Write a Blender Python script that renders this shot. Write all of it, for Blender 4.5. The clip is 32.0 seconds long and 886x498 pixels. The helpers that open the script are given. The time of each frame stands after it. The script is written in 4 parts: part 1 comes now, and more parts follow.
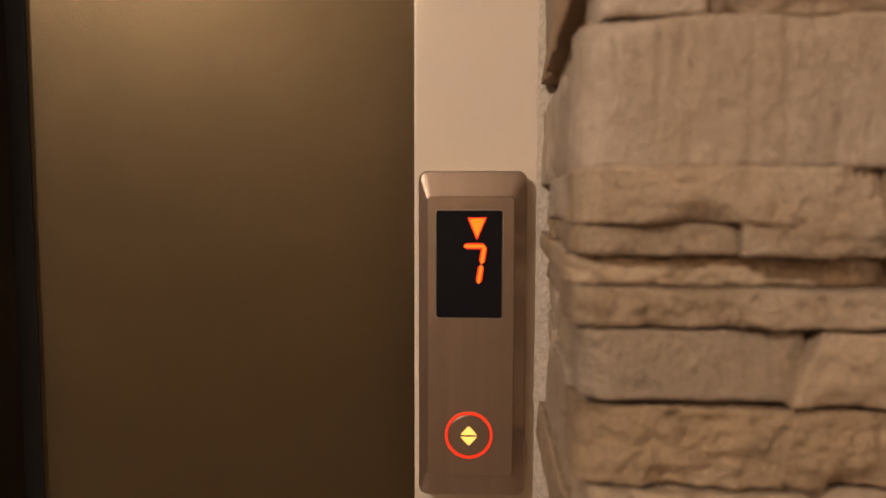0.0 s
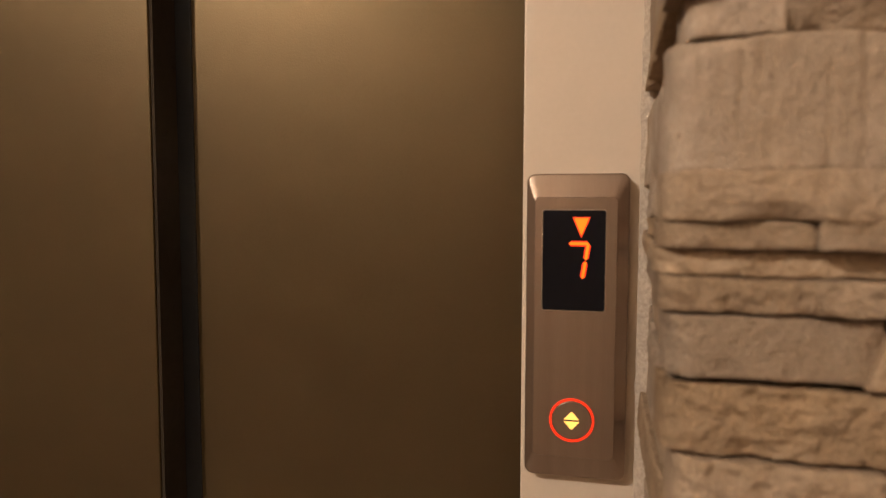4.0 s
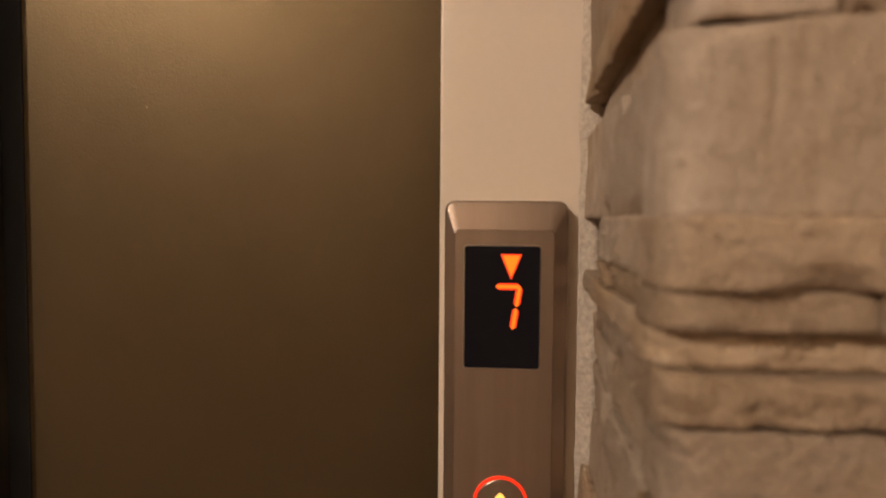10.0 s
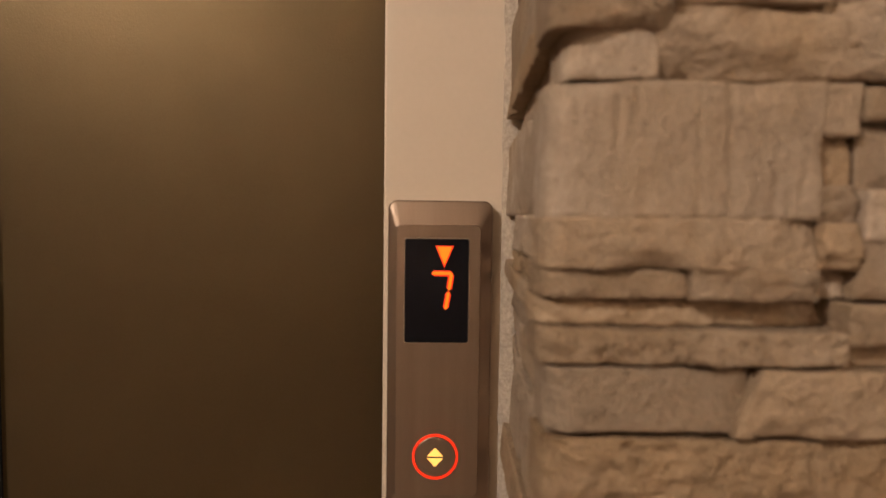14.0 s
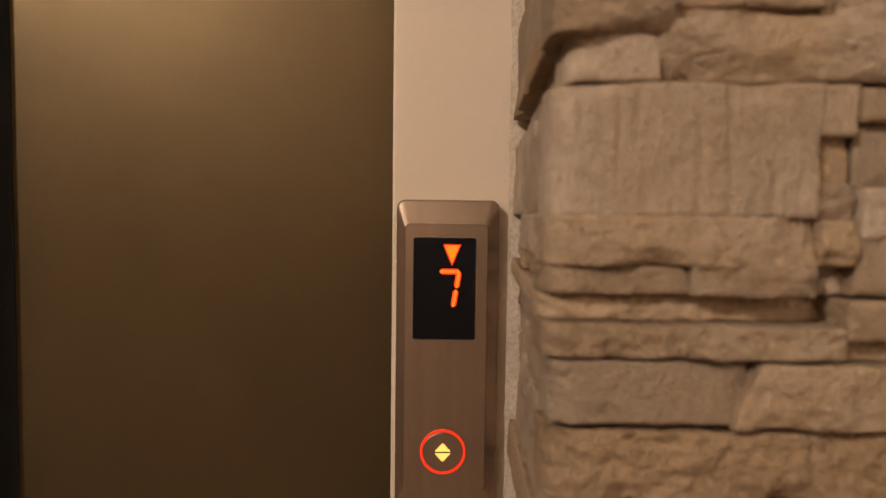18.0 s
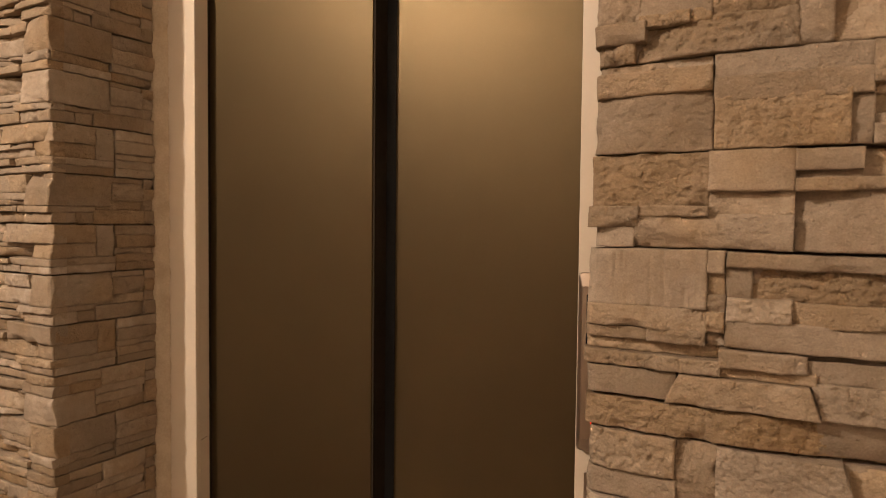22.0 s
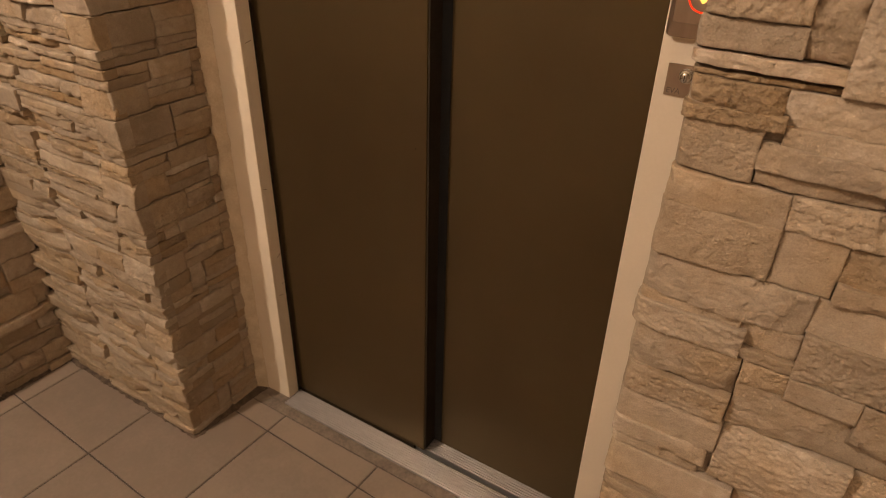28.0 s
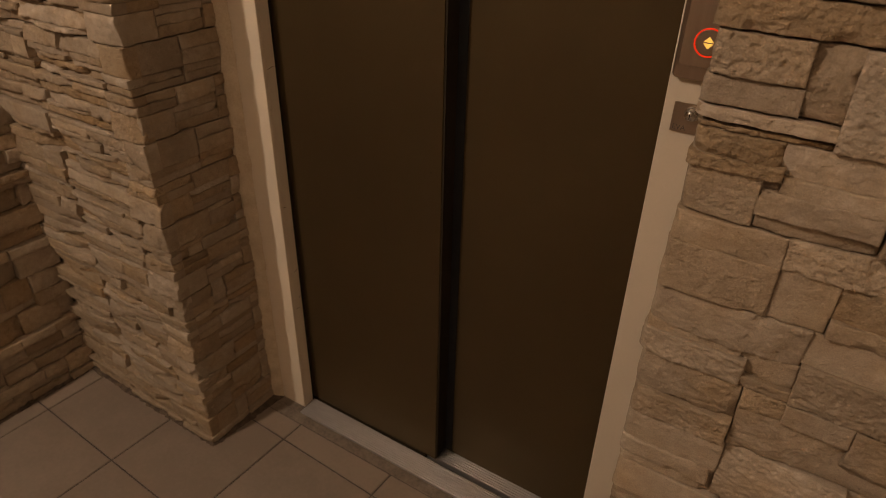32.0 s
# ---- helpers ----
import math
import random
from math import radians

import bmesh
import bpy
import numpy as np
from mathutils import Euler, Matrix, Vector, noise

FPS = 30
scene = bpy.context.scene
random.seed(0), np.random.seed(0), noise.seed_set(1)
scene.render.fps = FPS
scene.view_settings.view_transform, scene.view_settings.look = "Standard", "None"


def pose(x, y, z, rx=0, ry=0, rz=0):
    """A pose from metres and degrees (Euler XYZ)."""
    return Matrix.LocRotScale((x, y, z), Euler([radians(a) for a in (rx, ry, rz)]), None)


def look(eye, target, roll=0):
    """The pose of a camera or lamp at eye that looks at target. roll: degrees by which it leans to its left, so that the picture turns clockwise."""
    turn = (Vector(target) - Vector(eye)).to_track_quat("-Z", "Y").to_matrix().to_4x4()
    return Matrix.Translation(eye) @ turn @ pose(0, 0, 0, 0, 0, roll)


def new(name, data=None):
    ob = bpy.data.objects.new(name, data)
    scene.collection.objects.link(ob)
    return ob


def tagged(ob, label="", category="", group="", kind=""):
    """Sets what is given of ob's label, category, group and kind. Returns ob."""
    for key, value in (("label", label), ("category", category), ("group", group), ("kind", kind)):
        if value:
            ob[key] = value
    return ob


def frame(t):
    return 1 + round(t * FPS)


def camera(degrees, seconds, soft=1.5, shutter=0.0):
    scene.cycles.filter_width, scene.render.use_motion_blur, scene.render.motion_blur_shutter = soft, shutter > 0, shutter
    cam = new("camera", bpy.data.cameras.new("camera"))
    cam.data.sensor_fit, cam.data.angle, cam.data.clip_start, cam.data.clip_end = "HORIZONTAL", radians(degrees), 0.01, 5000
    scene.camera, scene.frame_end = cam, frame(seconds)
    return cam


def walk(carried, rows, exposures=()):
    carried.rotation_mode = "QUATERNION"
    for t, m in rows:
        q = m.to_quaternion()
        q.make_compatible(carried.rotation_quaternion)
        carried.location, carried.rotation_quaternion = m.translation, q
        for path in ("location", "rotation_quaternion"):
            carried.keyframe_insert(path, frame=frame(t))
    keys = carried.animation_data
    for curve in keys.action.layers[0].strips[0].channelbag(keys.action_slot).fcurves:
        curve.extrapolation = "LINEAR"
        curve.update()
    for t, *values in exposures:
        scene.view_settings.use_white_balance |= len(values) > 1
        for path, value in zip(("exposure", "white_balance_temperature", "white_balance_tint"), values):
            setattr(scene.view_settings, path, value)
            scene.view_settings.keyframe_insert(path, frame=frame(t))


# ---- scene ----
cam = camera(68.9, 32.0, soft=0.75)
cam.data.dof.use_dof = True
cam.data.dof.focus_distance, cam.data.dof.aperture_fstop = 0.85, 7.5
PATH = [
    (0, (0.045, -0.511, 1.302), (-0.041, 1.482, 1.165), 0.1),
    (0.5, (0.015, -0.561, 1.3), (-0.108, 1.431, 1.164), 0.2),
    (1, (0.018, -0.577, 1.308), (-0.212, 1.406, 1.183), 0.1),
    (1.5, (0.035, -0.551, 1.302), (-0.279, 1.42, 1.177), 0.0),
    (2, (0.046, -0.545, 1.305), (-0.307, 1.42, 1.18), 0.1),
    (2.5, (0.054, -0.542, 1.301), (-0.326, 1.418, 1.173), 0.2),
    (3, (0.052, -0.553, 1.301), (-0.353, 1.402, 1.169), 0.0),
    (3.5, (0.051, -0.558, 1.302), (-0.371, 1.392, 1.168), 0.1),
    (5.5, (0.058, -0.554, 1.295), (-0.372, 1.395, 1.168), 0.1),
    (6, (0.06, -0.549, 1.294), (-0.361, 1.403, 1.169), 0.2),
    (6.5, (0.068, -0.539, 1.293), (-0.343, 1.414, 1.167), 0.2),
    (7, (0.066, -0.54, 1.293), (-0.333, 1.416, 1.17), 0.2),
    (7.5, (0.066, -0.535, 1.289), (-0.318, 1.424, 1.168), 0.2),
    (8, (0.066, -0.535, 1.288), (-0.303, 1.427, 1.168), 0.2),
    (8.5, (0.065, -0.533, 1.287), (-0.293, 1.431, 1.17), 0.4),
    (9, (0.04, -0.49, 1.279), (-0.304, 1.477, 1.16), 0.2),
    (9.5, (0.033, -0.458, 1.283), (-0.195, 1.526, 1.171), 0.1),
    (10, (0.036, -0.451, 1.315), (-0.112, 1.542, 1.224), 0.4),
    (10.5, (0.034, -0.475, 1.324), (-0.072, 1.52, 1.229), 0.1),
    (11, (0.035, -0.499, 1.346), (-0.011, 1.494, 1.192), 0.4),
    (11.5, (0.037, -0.523, 1.328), (-0.003, 1.474, 1.223), 0.6),
    (12, (0.032, -0.512, 1.323), (0.012, 1.485, 1.217), 0.6),
    (12.5, (0.032, -0.511, 1.321), (0.034, 1.486, 1.213), 0.6),
    (13, (0.039, -0.517, 1.321), (0.055, 1.48, 1.214), 0.6),
    (13.5, (0.041, -0.519, 1.32), (0.064, 1.478, 1.214), 0.7),
    (14, (0.041, -0.527, 1.317), (0.07, 1.47, 1.21), 0.7),
    (14.5, (0.044, -0.53, 1.317), (0.075, 1.467, 1.208), 0.7),
    (16.5, (0.048, -0.537, 1.315), (0.071, 1.46, 1.211), 0.8),
    (17, (0.049, -0.539, 1.315), (0.071, 1.458, 1.207), 0.7),
    (17.5, (0.045, -0.538, 1.316), (0.058, 1.459, 1.212), 0.8),
    (18, (0.041, -0.536, 1.316), (0.046, 1.461, 1.21), 0.7),
    (18.5, (0.049, -0.547, 1.308), (0.054, 1.45, 1.202), 0.8),
    (19, (0.048, -0.666, 1.336), (0.076, 1.332, 1.252), 0.8),
    (19.5, (0.073, -0.862, 1.36), (0.008, 1.135, 1.282), 0.8),
    (20, (0.135, -0.962, 1.369), (-0.123, 1.02, 1.286), 0.5),
    (20.5, (0.186, -0.945, 1.391), (-0.297, 0.994, 1.312), 0.5),
    (21, (0.241, -0.91, 1.384), (-0.465, 0.959, 1.308), 0.7),
    (21.5, (0.275, -0.905, 1.396), (-0.6, 0.891, 1.311), 0.5),
    (22, (0.277, -0.911, 1.397), (-0.685, 0.841, 1.314), 0.6),
    (22.5, (0.256, -0.893, 1.381), (-0.739, 0.84, 1.294), 0.5),
    (23, (0.244, -0.876, 1.361), (-0.765, 0.84, 1.168), 0.5),
    (23.5, (0.233, -0.864, 1.338), (-0.764, 0.822, 0.93), 0.6),
    (24, (0.225, -0.873, 1.328), (-0.738, 0.759, 0.688), 0.7),
    (24.5, (0.217, -0.883, 1.323), (-0.696, 0.668, 0.449), 0.8),
    (25, (0.217, -0.868, 1.315), (-0.653, 0.603, 0.276), 0.8),
    (25.5, (0.215, -0.881, 1.289), (-0.656, 0.584, 0.242), 0.9),
    (26, (0.212, -0.875, 1.274), (-0.666, 0.589, 0.231), 1.1),
    (26.5, (0.214, -0.874, 1.269), (-0.664, 0.59, 0.226), 1.3),
    (28.5, (0.211, -0.886, 1.26), (-0.683, 0.57, 0.221), 1.4),
    (29, (0.21, -0.905, 1.33), (-0.68, 0.552, 0.288), 1.4),
    (29.5, (0.247, -0.905, 1.327), (-0.648, 0.551, 0.288), 1.3),
    (30, (0.261, -0.903, 1.326), (-0.634, 0.552, 0.287), 1.4),
    (30.5, (0.253, -0.907, 1.318), (-0.646, 0.546, 0.279), 1.4),
    (31, (0.246, -0.914, 1.315), (-0.655, 0.539, 0.278), 1.4),
    (31.5, (0.239, -0.915, 1.314), (-0.663, 0.536, 0.275), 1.5),
    (32, (0.209, -0.91, 1.318), (-0.696, 0.541, 0.28), 1.4),
]
walk(cam, [(t, look(eye, goal, roll)) for t, eye, goal, roll in PATH], [(0, -0.08, 6070, 10), (3, -0.02, 6130, 10), (6, 0.02, 6120, 10), (9, -0.05, 6140, 10), (12, -0.19, 6100, 10), (19, -0.15, 6210, 10), (20, -0.13, 6330, 10), (21, -0.10, 6400, 10), (23, -0.08, 6560, 10), (24.5, 0.0, 6740, 10), (26, 0.12, 6700, 10), (31.1, 0.12, 6700, 10), (31.5, -0.22, 6700, 10), (32, -0.82, 6700, 10)])

# ---- light ----
world = bpy.data.worlds.new("world")
scene.world = world
world.use_nodes = True
world.node_tree.nodes["Background"].inputs[0].default_value = (1.0, 0.8, 0.6, 1)
world.node_tree.nodes["Background"].inputs[1].default_value = 0.0
LAMP, FILL_AT = Vector((-1.392, -1.88, 2.64)), Vector((1.00, -2.78, 2.60))
bulb = bpy.data.lights.new("ceiling_bulb", "POINT")
bulb.energy, bulb.color, bulb.shadow_soft_size = 180, (1.0, 0.815, 0.65), 0.034
new("ceiling_bulb", bulb).location = LAMP
# Fill light, added to brighten the left reveal; no second lamp is known.
fill_light = bpy.data.lights.new("reveal_fill", "POINT")
fill_light.energy, fill_light.color, fill_light.shadow_soft_size = 20, (1.0, 0.815, 0.65), 0.06
new("reveal_fill", fill_light).location = FILL_AT
cab_tube = bpy.data.lights.new("cab_light", "AREA")
cab_tube.energy, cab_tube.color, cab_tube.size = 25, (0.55, 0.85, 1.0), 0.6
new("cab_light", cab_tube).location = (-0.35, 1.3, 2.2)

# ---- main dimensions ----
OPEN = 0.80            # clear opening of the lift door, from x = -OPEN to 0
JAMB_R, JAMB_L = 0.091, 0.099
RX = JAMB_R            # stone edge beside the call panel
LX = -OPEN - JAMB_L    # stone edge on the other side
RY, LY = -0.228, -0.204   # base planes of the stone facing
SIDE_X = -1.43
THICK = 0.029
CEIL = 2.72
ROOM_X, ROOM_Y = 1.15, -2.95
DOOR_Y, DOOR_Y2 = 0.0435, 0.088
DOOR_GAP = -0.393
HEAD = 2.05

# ---- materials ----


def surface(name, a, b, rough=0.6, metal=0.0, scale=8.0, bump=0.15, fine=120.0, rand=0.0, stretch=(1, 1, 1), c=None, rough_var=0.1, spec=0.5, dist=0.004):
    """Two-tone procedural surface: broad patches, fine grain, grain relief, and a shift from piece to piece."""
    m = bpy.data.materials.new(name)
    m.use_nodes = True
    nt = m.node_tree
    N, L = nt.nodes, nt.links
    bsdf = N["Principled BSDF"]
    co = N.new("ShaderNodeTexCoord")
    info = N.new("ShaderNodeObjectInfo")
    mul = N.new("ShaderNodeVectorMath")
    mul.operation = "MULTIPLY"
    mul.inputs[1].default_value = stretch
    add = N.new("ShaderNodeVectorMath")
    add.operation = "ADD"
    off = N.new("ShaderNodeMath")
    off.operation = "MULTIPLY"
    off.inputs[1].default_value = 37.0
    L.new(info.outputs["Random"], off.inputs[0])
    L.new(co.outputs["Object"], mul.inputs[0])
    L.new(mul.outputs[0], add.inputs[0])
    L.new(off.outputs[0], add.inputs[1])
    big = N.new("ShaderNodeTexNoise")
    big.inputs["Scale"].default_value, big.inputs["Detail"].default_value = scale, 6
    small = N.new("ShaderNodeTexNoise")
    small.inputs["Scale"].default_value, small.inputs["Detail"].default_value = fine, 5
    for n in (big, small):
        L.new(add.outputs[0], n.inputs["Vector"])
    ramp = N.new("ShaderNodeValToRGB")
    ramp.color_ramp.elements[0].position, ramp.color_ramp.elements[1].position = 0.36, 0.64
    ramp.color_ramp.elements[0].color, ramp.color_ramp.elements[1].color = (*a, 1), (*b, 1)
    mixf = N.new("ShaderNodeMath")
    mixf.operation = "MULTIPLY_ADD"
    mixf.inputs[1].default_value = 0.35
    L.new(small.outputs["Fac"], mixf.inputs[0])
    half = N.new("ShaderNodeMath")
    half.operation = "MULTIPLY_ADD"
    half.inputs[1].default_value = 0.65
    shift = N.new("ShaderNodeMath")
    shift.operation = "MULTIPLY_ADD"
    shift.inputs[1].default_value, shift.inputs[2].default_value = rand, -rand / 2
    L.new(info.outputs["Random"], shift.inputs[0])
    L.new(big.outputs["Fac"], half.inputs[0])
    L.new(shift.outputs[0], half.inputs[2])
    L.new(half.outputs[0], mixf.inputs[2])
    L.new(mixf.outputs[0], ramp.inputs[0])
    out = ramp.outputs[0]
    if c:
        e = ramp.color_ramp.elements.new(0.78)
        e.color = (*c, 1)
    L.new(out, bsdf.inputs["Base Color"])
    r = N.new("ShaderNodeMath")
    r.operation = "MULTIPLY_ADD"
    r.inputs[1].default_value, r.inputs[2].default_value = rough_var, rough - rough_var / 2
    L.new(small.outputs["Fac"], r.inputs[0])
    L.new(r.outputs[0], bsdf.inputs["Roughness"])
    bsdf.inputs["Metallic"].default_value = metal
    bsdf.inputs["Specular IOR Level"].default_value = spec
    if bump:
        bm_ = N.new("ShaderNodeBump")
        bm_.inputs["Strength"].default_value, bm_.inputs["Distance"].default_value = bump, dist
        L.new(mixf.outputs[0], bm_.inputs["Height"])
        L.new(bm_.outputs[0], bsdf.inputs["Normal"])
    return m


def glow(name, col, strength):
    m = bpy.data.materials.new(name)
    m.use_nodes = True
    b = m.node_tree.nodes["Principled BSDF"]
    b.inputs["Base Color"].default_value = (*[v * 0.3 for v in col], 1)
    b.inputs["Emission Color"].default_value, b.inputs["Emission Strength"].default_value = (*col, 1), strength
    return m




def cast_stone():
    """Cast stone: pale warm beige, whole pieces of it ochre, cloudy stains, a fine sandy skin with pinholes."""
    m = surface("cast_stone", (0.245, 0.184, 0.128), (0.350, 0.275, 0.204), 0.88, scale=7, bump=0.0, fine=70, rand=0.30, c=(0.475, 0.388, 0.304), spec=0.2)
    N, L = m.node_tree.nodes, m.node_tree.links
    bsdf = N["Principled BSDF"]
    vec = [n for n in N if n.type == "VECT_MATH" and n.operation == "ADD"][0].outputs[0]
    ramp = [n for n in N if n.type == "VALTORGB"][0].outputs[0]
    info = [n for n in N if n.type == "OBJECT_INFO"][0].outputs["Random"]

    def noise_at(scale, detail, rough, src=vec):
        n = N.new("ShaderNodeTexNoise")
        n.inputs["Scale"].default_value, n.inputs["Detail"].default_value, n.inputs["Roughness"].default_value = scale, detail, rough
        L.new(src, n.inputs["Vector"])
        return n.outputs["Fac"]

    def ranged(src, a, b, c, d):
        n = N.new("ShaderNodeMapRange")
        for k, v in zip((1, 2, 3, 4), (a, b, c, d)):
            n.inputs[k].default_value = v
        L.new(src, n.inputs[0])
        return n.outputs[0]

    def calc(kind, *values):
        n = N.new("ShaderNodeMath")
        n.operation = kind
        for k, v in enumerate(values):
            if isinstance(v, (int, float)):
                n.inputs[k].default_value = v
            else:
                L.new(v, n.inputs[k])
        return n.outputs[0]

    def tint(fac, src, col):
        n = N.new("ShaderNodeMix")
        n.data_type, n.blend_type = "RGBA", "MULTIPLY"
        if isinstance(fac, float):
            n.inputs[0].default_value = fac
        else:
            L.new(fac, n.inputs[0])
        L.new(src, n.inputs[6])
        if isinstance(col, tuple):
            n.inputs[7].default_value = col
        else:
            L.new(col, n.inputs[7])
        return n.outputs[2]

    shuffled = calc("FRACT", calc("MULTIPLY", info, 17.31))
    sand = noise_at(520, 3, 0.6)
    grit = noise_at(150, 6, 0.62)
    crack = ranged(noise_at(62, 4, 0.6), 0.44, 0.56, 0.0, 1.0)
    flake = ranged(noise_at(13, 7, 0.68), 0.48, 0.55, 0.0, 1.0)
    pits = ranged(noise_at(230, 2, 0.5), 0.71, 0.77, 0.0, 1.0)
    color = tint(ranged(shuffled, 0.55, 0.95, 0.0, 0.6), ramp, (0.98, 0.86, 0.66, 1))
    color = tint(ranged(noise_at(6.0, 5, 0.6), 0.47, 0.68, 0.0, 0.7), color, (0.95, 0.84, 0.66, 1))
    color = tint(ranged(noise_at(31.0, 4, 0.6), 0.56, 0.74, 0.0, 0.35), color, (0.80, 0.70, 0.58, 1))
    color = tint(1.0, color, ranged(sand, 0.3, 0.7, 0.88, 1.10))
    color = tint(ranged(pits, 0.0, 1.0, 0.0, 0.5), color, (0.5, 0.42, 0.36, 1))
    L.new(color, bsdf.inputs["Base Color"])
    height = calc("MULTIPLY_ADD", grit, ranged(shuffled, 0.0, 1.0, 0.24, 0.66), calc("MULTIPLY", sand, 0.20))
    height = calc("MULTIPLY_ADD", crack, ranged(shuffled, 0.0, 1.0, 0.05, 0.26), height)
    height = calc("MULTIPLY_ADD", flake, ranged(shuffled, 0.0, 1.0, 0.10, 0.50), height)
    height = calc("MULTIPLY_ADD", pits, -0.30, height)
    bump = N.new("ShaderNodeBump")
    bump.inputs["Strength"].default_value, bump.inputs["Distance"].default_value = 1.0, 0.0030
    L.new(height, bump.inputs["Height"])
    L.new(bump.outputs[0], bsdf.inputs["Normal"])
    return m


STONE = cast_stone()
SCREED = surface("stained_screed", (0.10, 0.076, 0.057), (0.225, 0.172, 0.130), 0.85, scale=18, bump=0.6, fine=160)
MORTAR = surface("mortar", (0.41, 0.322, 0.226), (0.54, 0.44, 0.322), 0.9, scale=25, bump=0.6, fine=260, spec=0.2, dist=0.0018)
PITTED = surface("pitted_mortar", (0.34, 0.285, 0.225), (0.52, 0.44, 0.35), 0.92, scale=260, bump=0.8, fine=600, spec=0.15, dist=0.0012)
JOINT = surface("joint_backing", (0.09, 0.066, 0.046), (0.15, 0.11, 0.078), 0.95, scale=20, bump=0.5, fine=150, spec=0.1)
CREAM = surface("cream_paint", (0.61, 0.515, 0.396), (0.645, 0.546, 0.427), 0.42, scale=3, bump=0.06, fine=220, dist=0.001)
BRONZE = surface("bronze_door", (0.076, 0.0520, 0.0242), (0.091, 0.0630, 0.0297), 0.44, metal=0.64, scale=2.5, bump=0.6, fine=560, stretch=(1, 1, 0.9), dist=0.0006, spec=0.45, rough_var=0.32)
BRONZE.node_tree.nodes["Principled BSDF"].inputs["Specular Tint"].default_value = (1.0, 0.86, 0.65, 1)
# Near-black that paints the front leaf's shadow on the back leaf.
LEAF_SHADE = surface("leaf_shade_black", (0.016, 0.0165, 0.0165), (0.021, 0.0215, 0.0215), 0.7, scale=10, bump=0.0, spec=0.15)
DARK = surface("dark_edge", (0.026, 0.020, 0.014), (0.034, 0.026, 0.018), 0.8, scale=10, bump=0.0, spec=0.0)
STEEL = surface("brushed_steel", (0.39, 0.305, 0.238), (0.455, 0.36, 0.283), 0.31, metal=0.92, scale=5, bump=0.05, fine=300, stretch=(14, 1, 0.35), dist=0.0004)
SILL = surface("ribbed_aluminium", (0.50, 0.475, 0.465), (0.68, 0.65, 0.635), 0.36, metal=0.80, scale=14, bump=0.02, fine=200, stretch=(0.2, 1, 1), dist=0.0006)
CHROME = surface("chrome", (0.62, 0.60, 0.57), (0.68, 0.66, 0.63), 0.14, metal=1.0, scale=20, bump=0.0, rough_var=0.04)
TILE = surface("floor_tile", (0.180, 0.138, 0.105), (0.228, 0.176, 0.135), 0.40, scale=7, bump=0.12, fine=110, rand=0.3, dist=0.001)
GROUT = surface("grout", (0.045, 0.035, 0.028), (0.085, 0.068, 0.055), 0.9, scale=20, bump=0.5, fine=200)
PLASTER = surface("wall_plaster", (0.70, 0.63, 0.53), (0.75, 0.68, 0.58), 0.8, scale=4, bump=0.15, fine=150)
BROWN = surface("unseen_wall_brown", (0.33, 0.255, 0.185), (0.365, 0.285, 0.21), 0.8, scale=4, bump=0.15, fine=150)
WHITE = surface("ceiling_paint", (0.75, 0.72, 0.68), (0.8, 0.77, 0.73), 0.85, scale=4, bump=0.1, fine=120)
GLASS = surface("black_glass", (0.0065, 0.0065, 0.0085), (0.0085, 0.0085, 0.011), 0.07, scale=5, bump=0.0, rough_var=0.02, spec=0.12)
GREEN = surface("green_laminate", (0.012, 0.075, 0.06), (0.016, 0.09, 0.072), 0.35, scale=4, bump=0.03, fine=160)
MARBLE = surface("cab_floor_tile", (0.40, 0.40, 0.36), (0.62, 0.60, 0.54), 0.3, scale=14, bump=0.05, fine=60)
GREY_PAINT = surface("plate_print", (0.12, 0.10, 0.09), (0.14, 0.12, 0.10), 0.6, bump=0)
LIT = glow("lit_segment", (1.0, 0.215, 0.004), 1.3)
LIT_CORE = glow("lit_icon", (1.0, 0.54, 0.10), 1.6)
# Red of the button ring, and of the glow painted round the digits.
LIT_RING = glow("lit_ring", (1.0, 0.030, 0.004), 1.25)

# ---- mesh helpers ----


def box_bm(x0, x1, y0, y1, z0, z1, bevel=0.0, seg=2):
    bm = bmesh.new()
    bmesh.ops.create_cube(bm, size=1)
    bmesh.ops.scale(bm, vec=(x1 - x0, y1 - y0, z1 - z0), verts=bm.verts)
    bmesh.ops.translate(bm, vec=((x0 + x1) / 2, (y0 + y1) / 2, (z0 + z1) / 2), verts=bm.verts)
    if bevel:
        bmesh.ops.bevel(bm, geom=bm.edges[:], offset=bevel, segments=seg, affect="EDGES", profile=0.5)
    return bm


def mesh_of(name, bm, material, smooth=False):
    me = bpy.data.meshes.new(name)
    bm.to_mesh(me)
    bm.free()
    me.materials.append(material)
    if smooth:
        me.polygons.foreach_set("use_smooth", [True] * len(me.polygons))
    return me


def part(name, bm, material, parent, label="", smooth=False):
    ob = new(name, mesh_of(name, bm, material, smooth))
    ob.parent = parent
    return tagged(ob, label)


def thing(name, bm, material, label, category, kind="", smooth=False, group=""):
    return tagged(new(name, mesh_of(name, bm, material, smooth)), label, category, group, kind)


def group_root(name, label, category, at=(0, 0, 0), kind="", group=""):
    ob = new(name)
    ob.empty_display_size = 0.1
    ob.location = at
    return tagged(ob, label, category, group, kind)


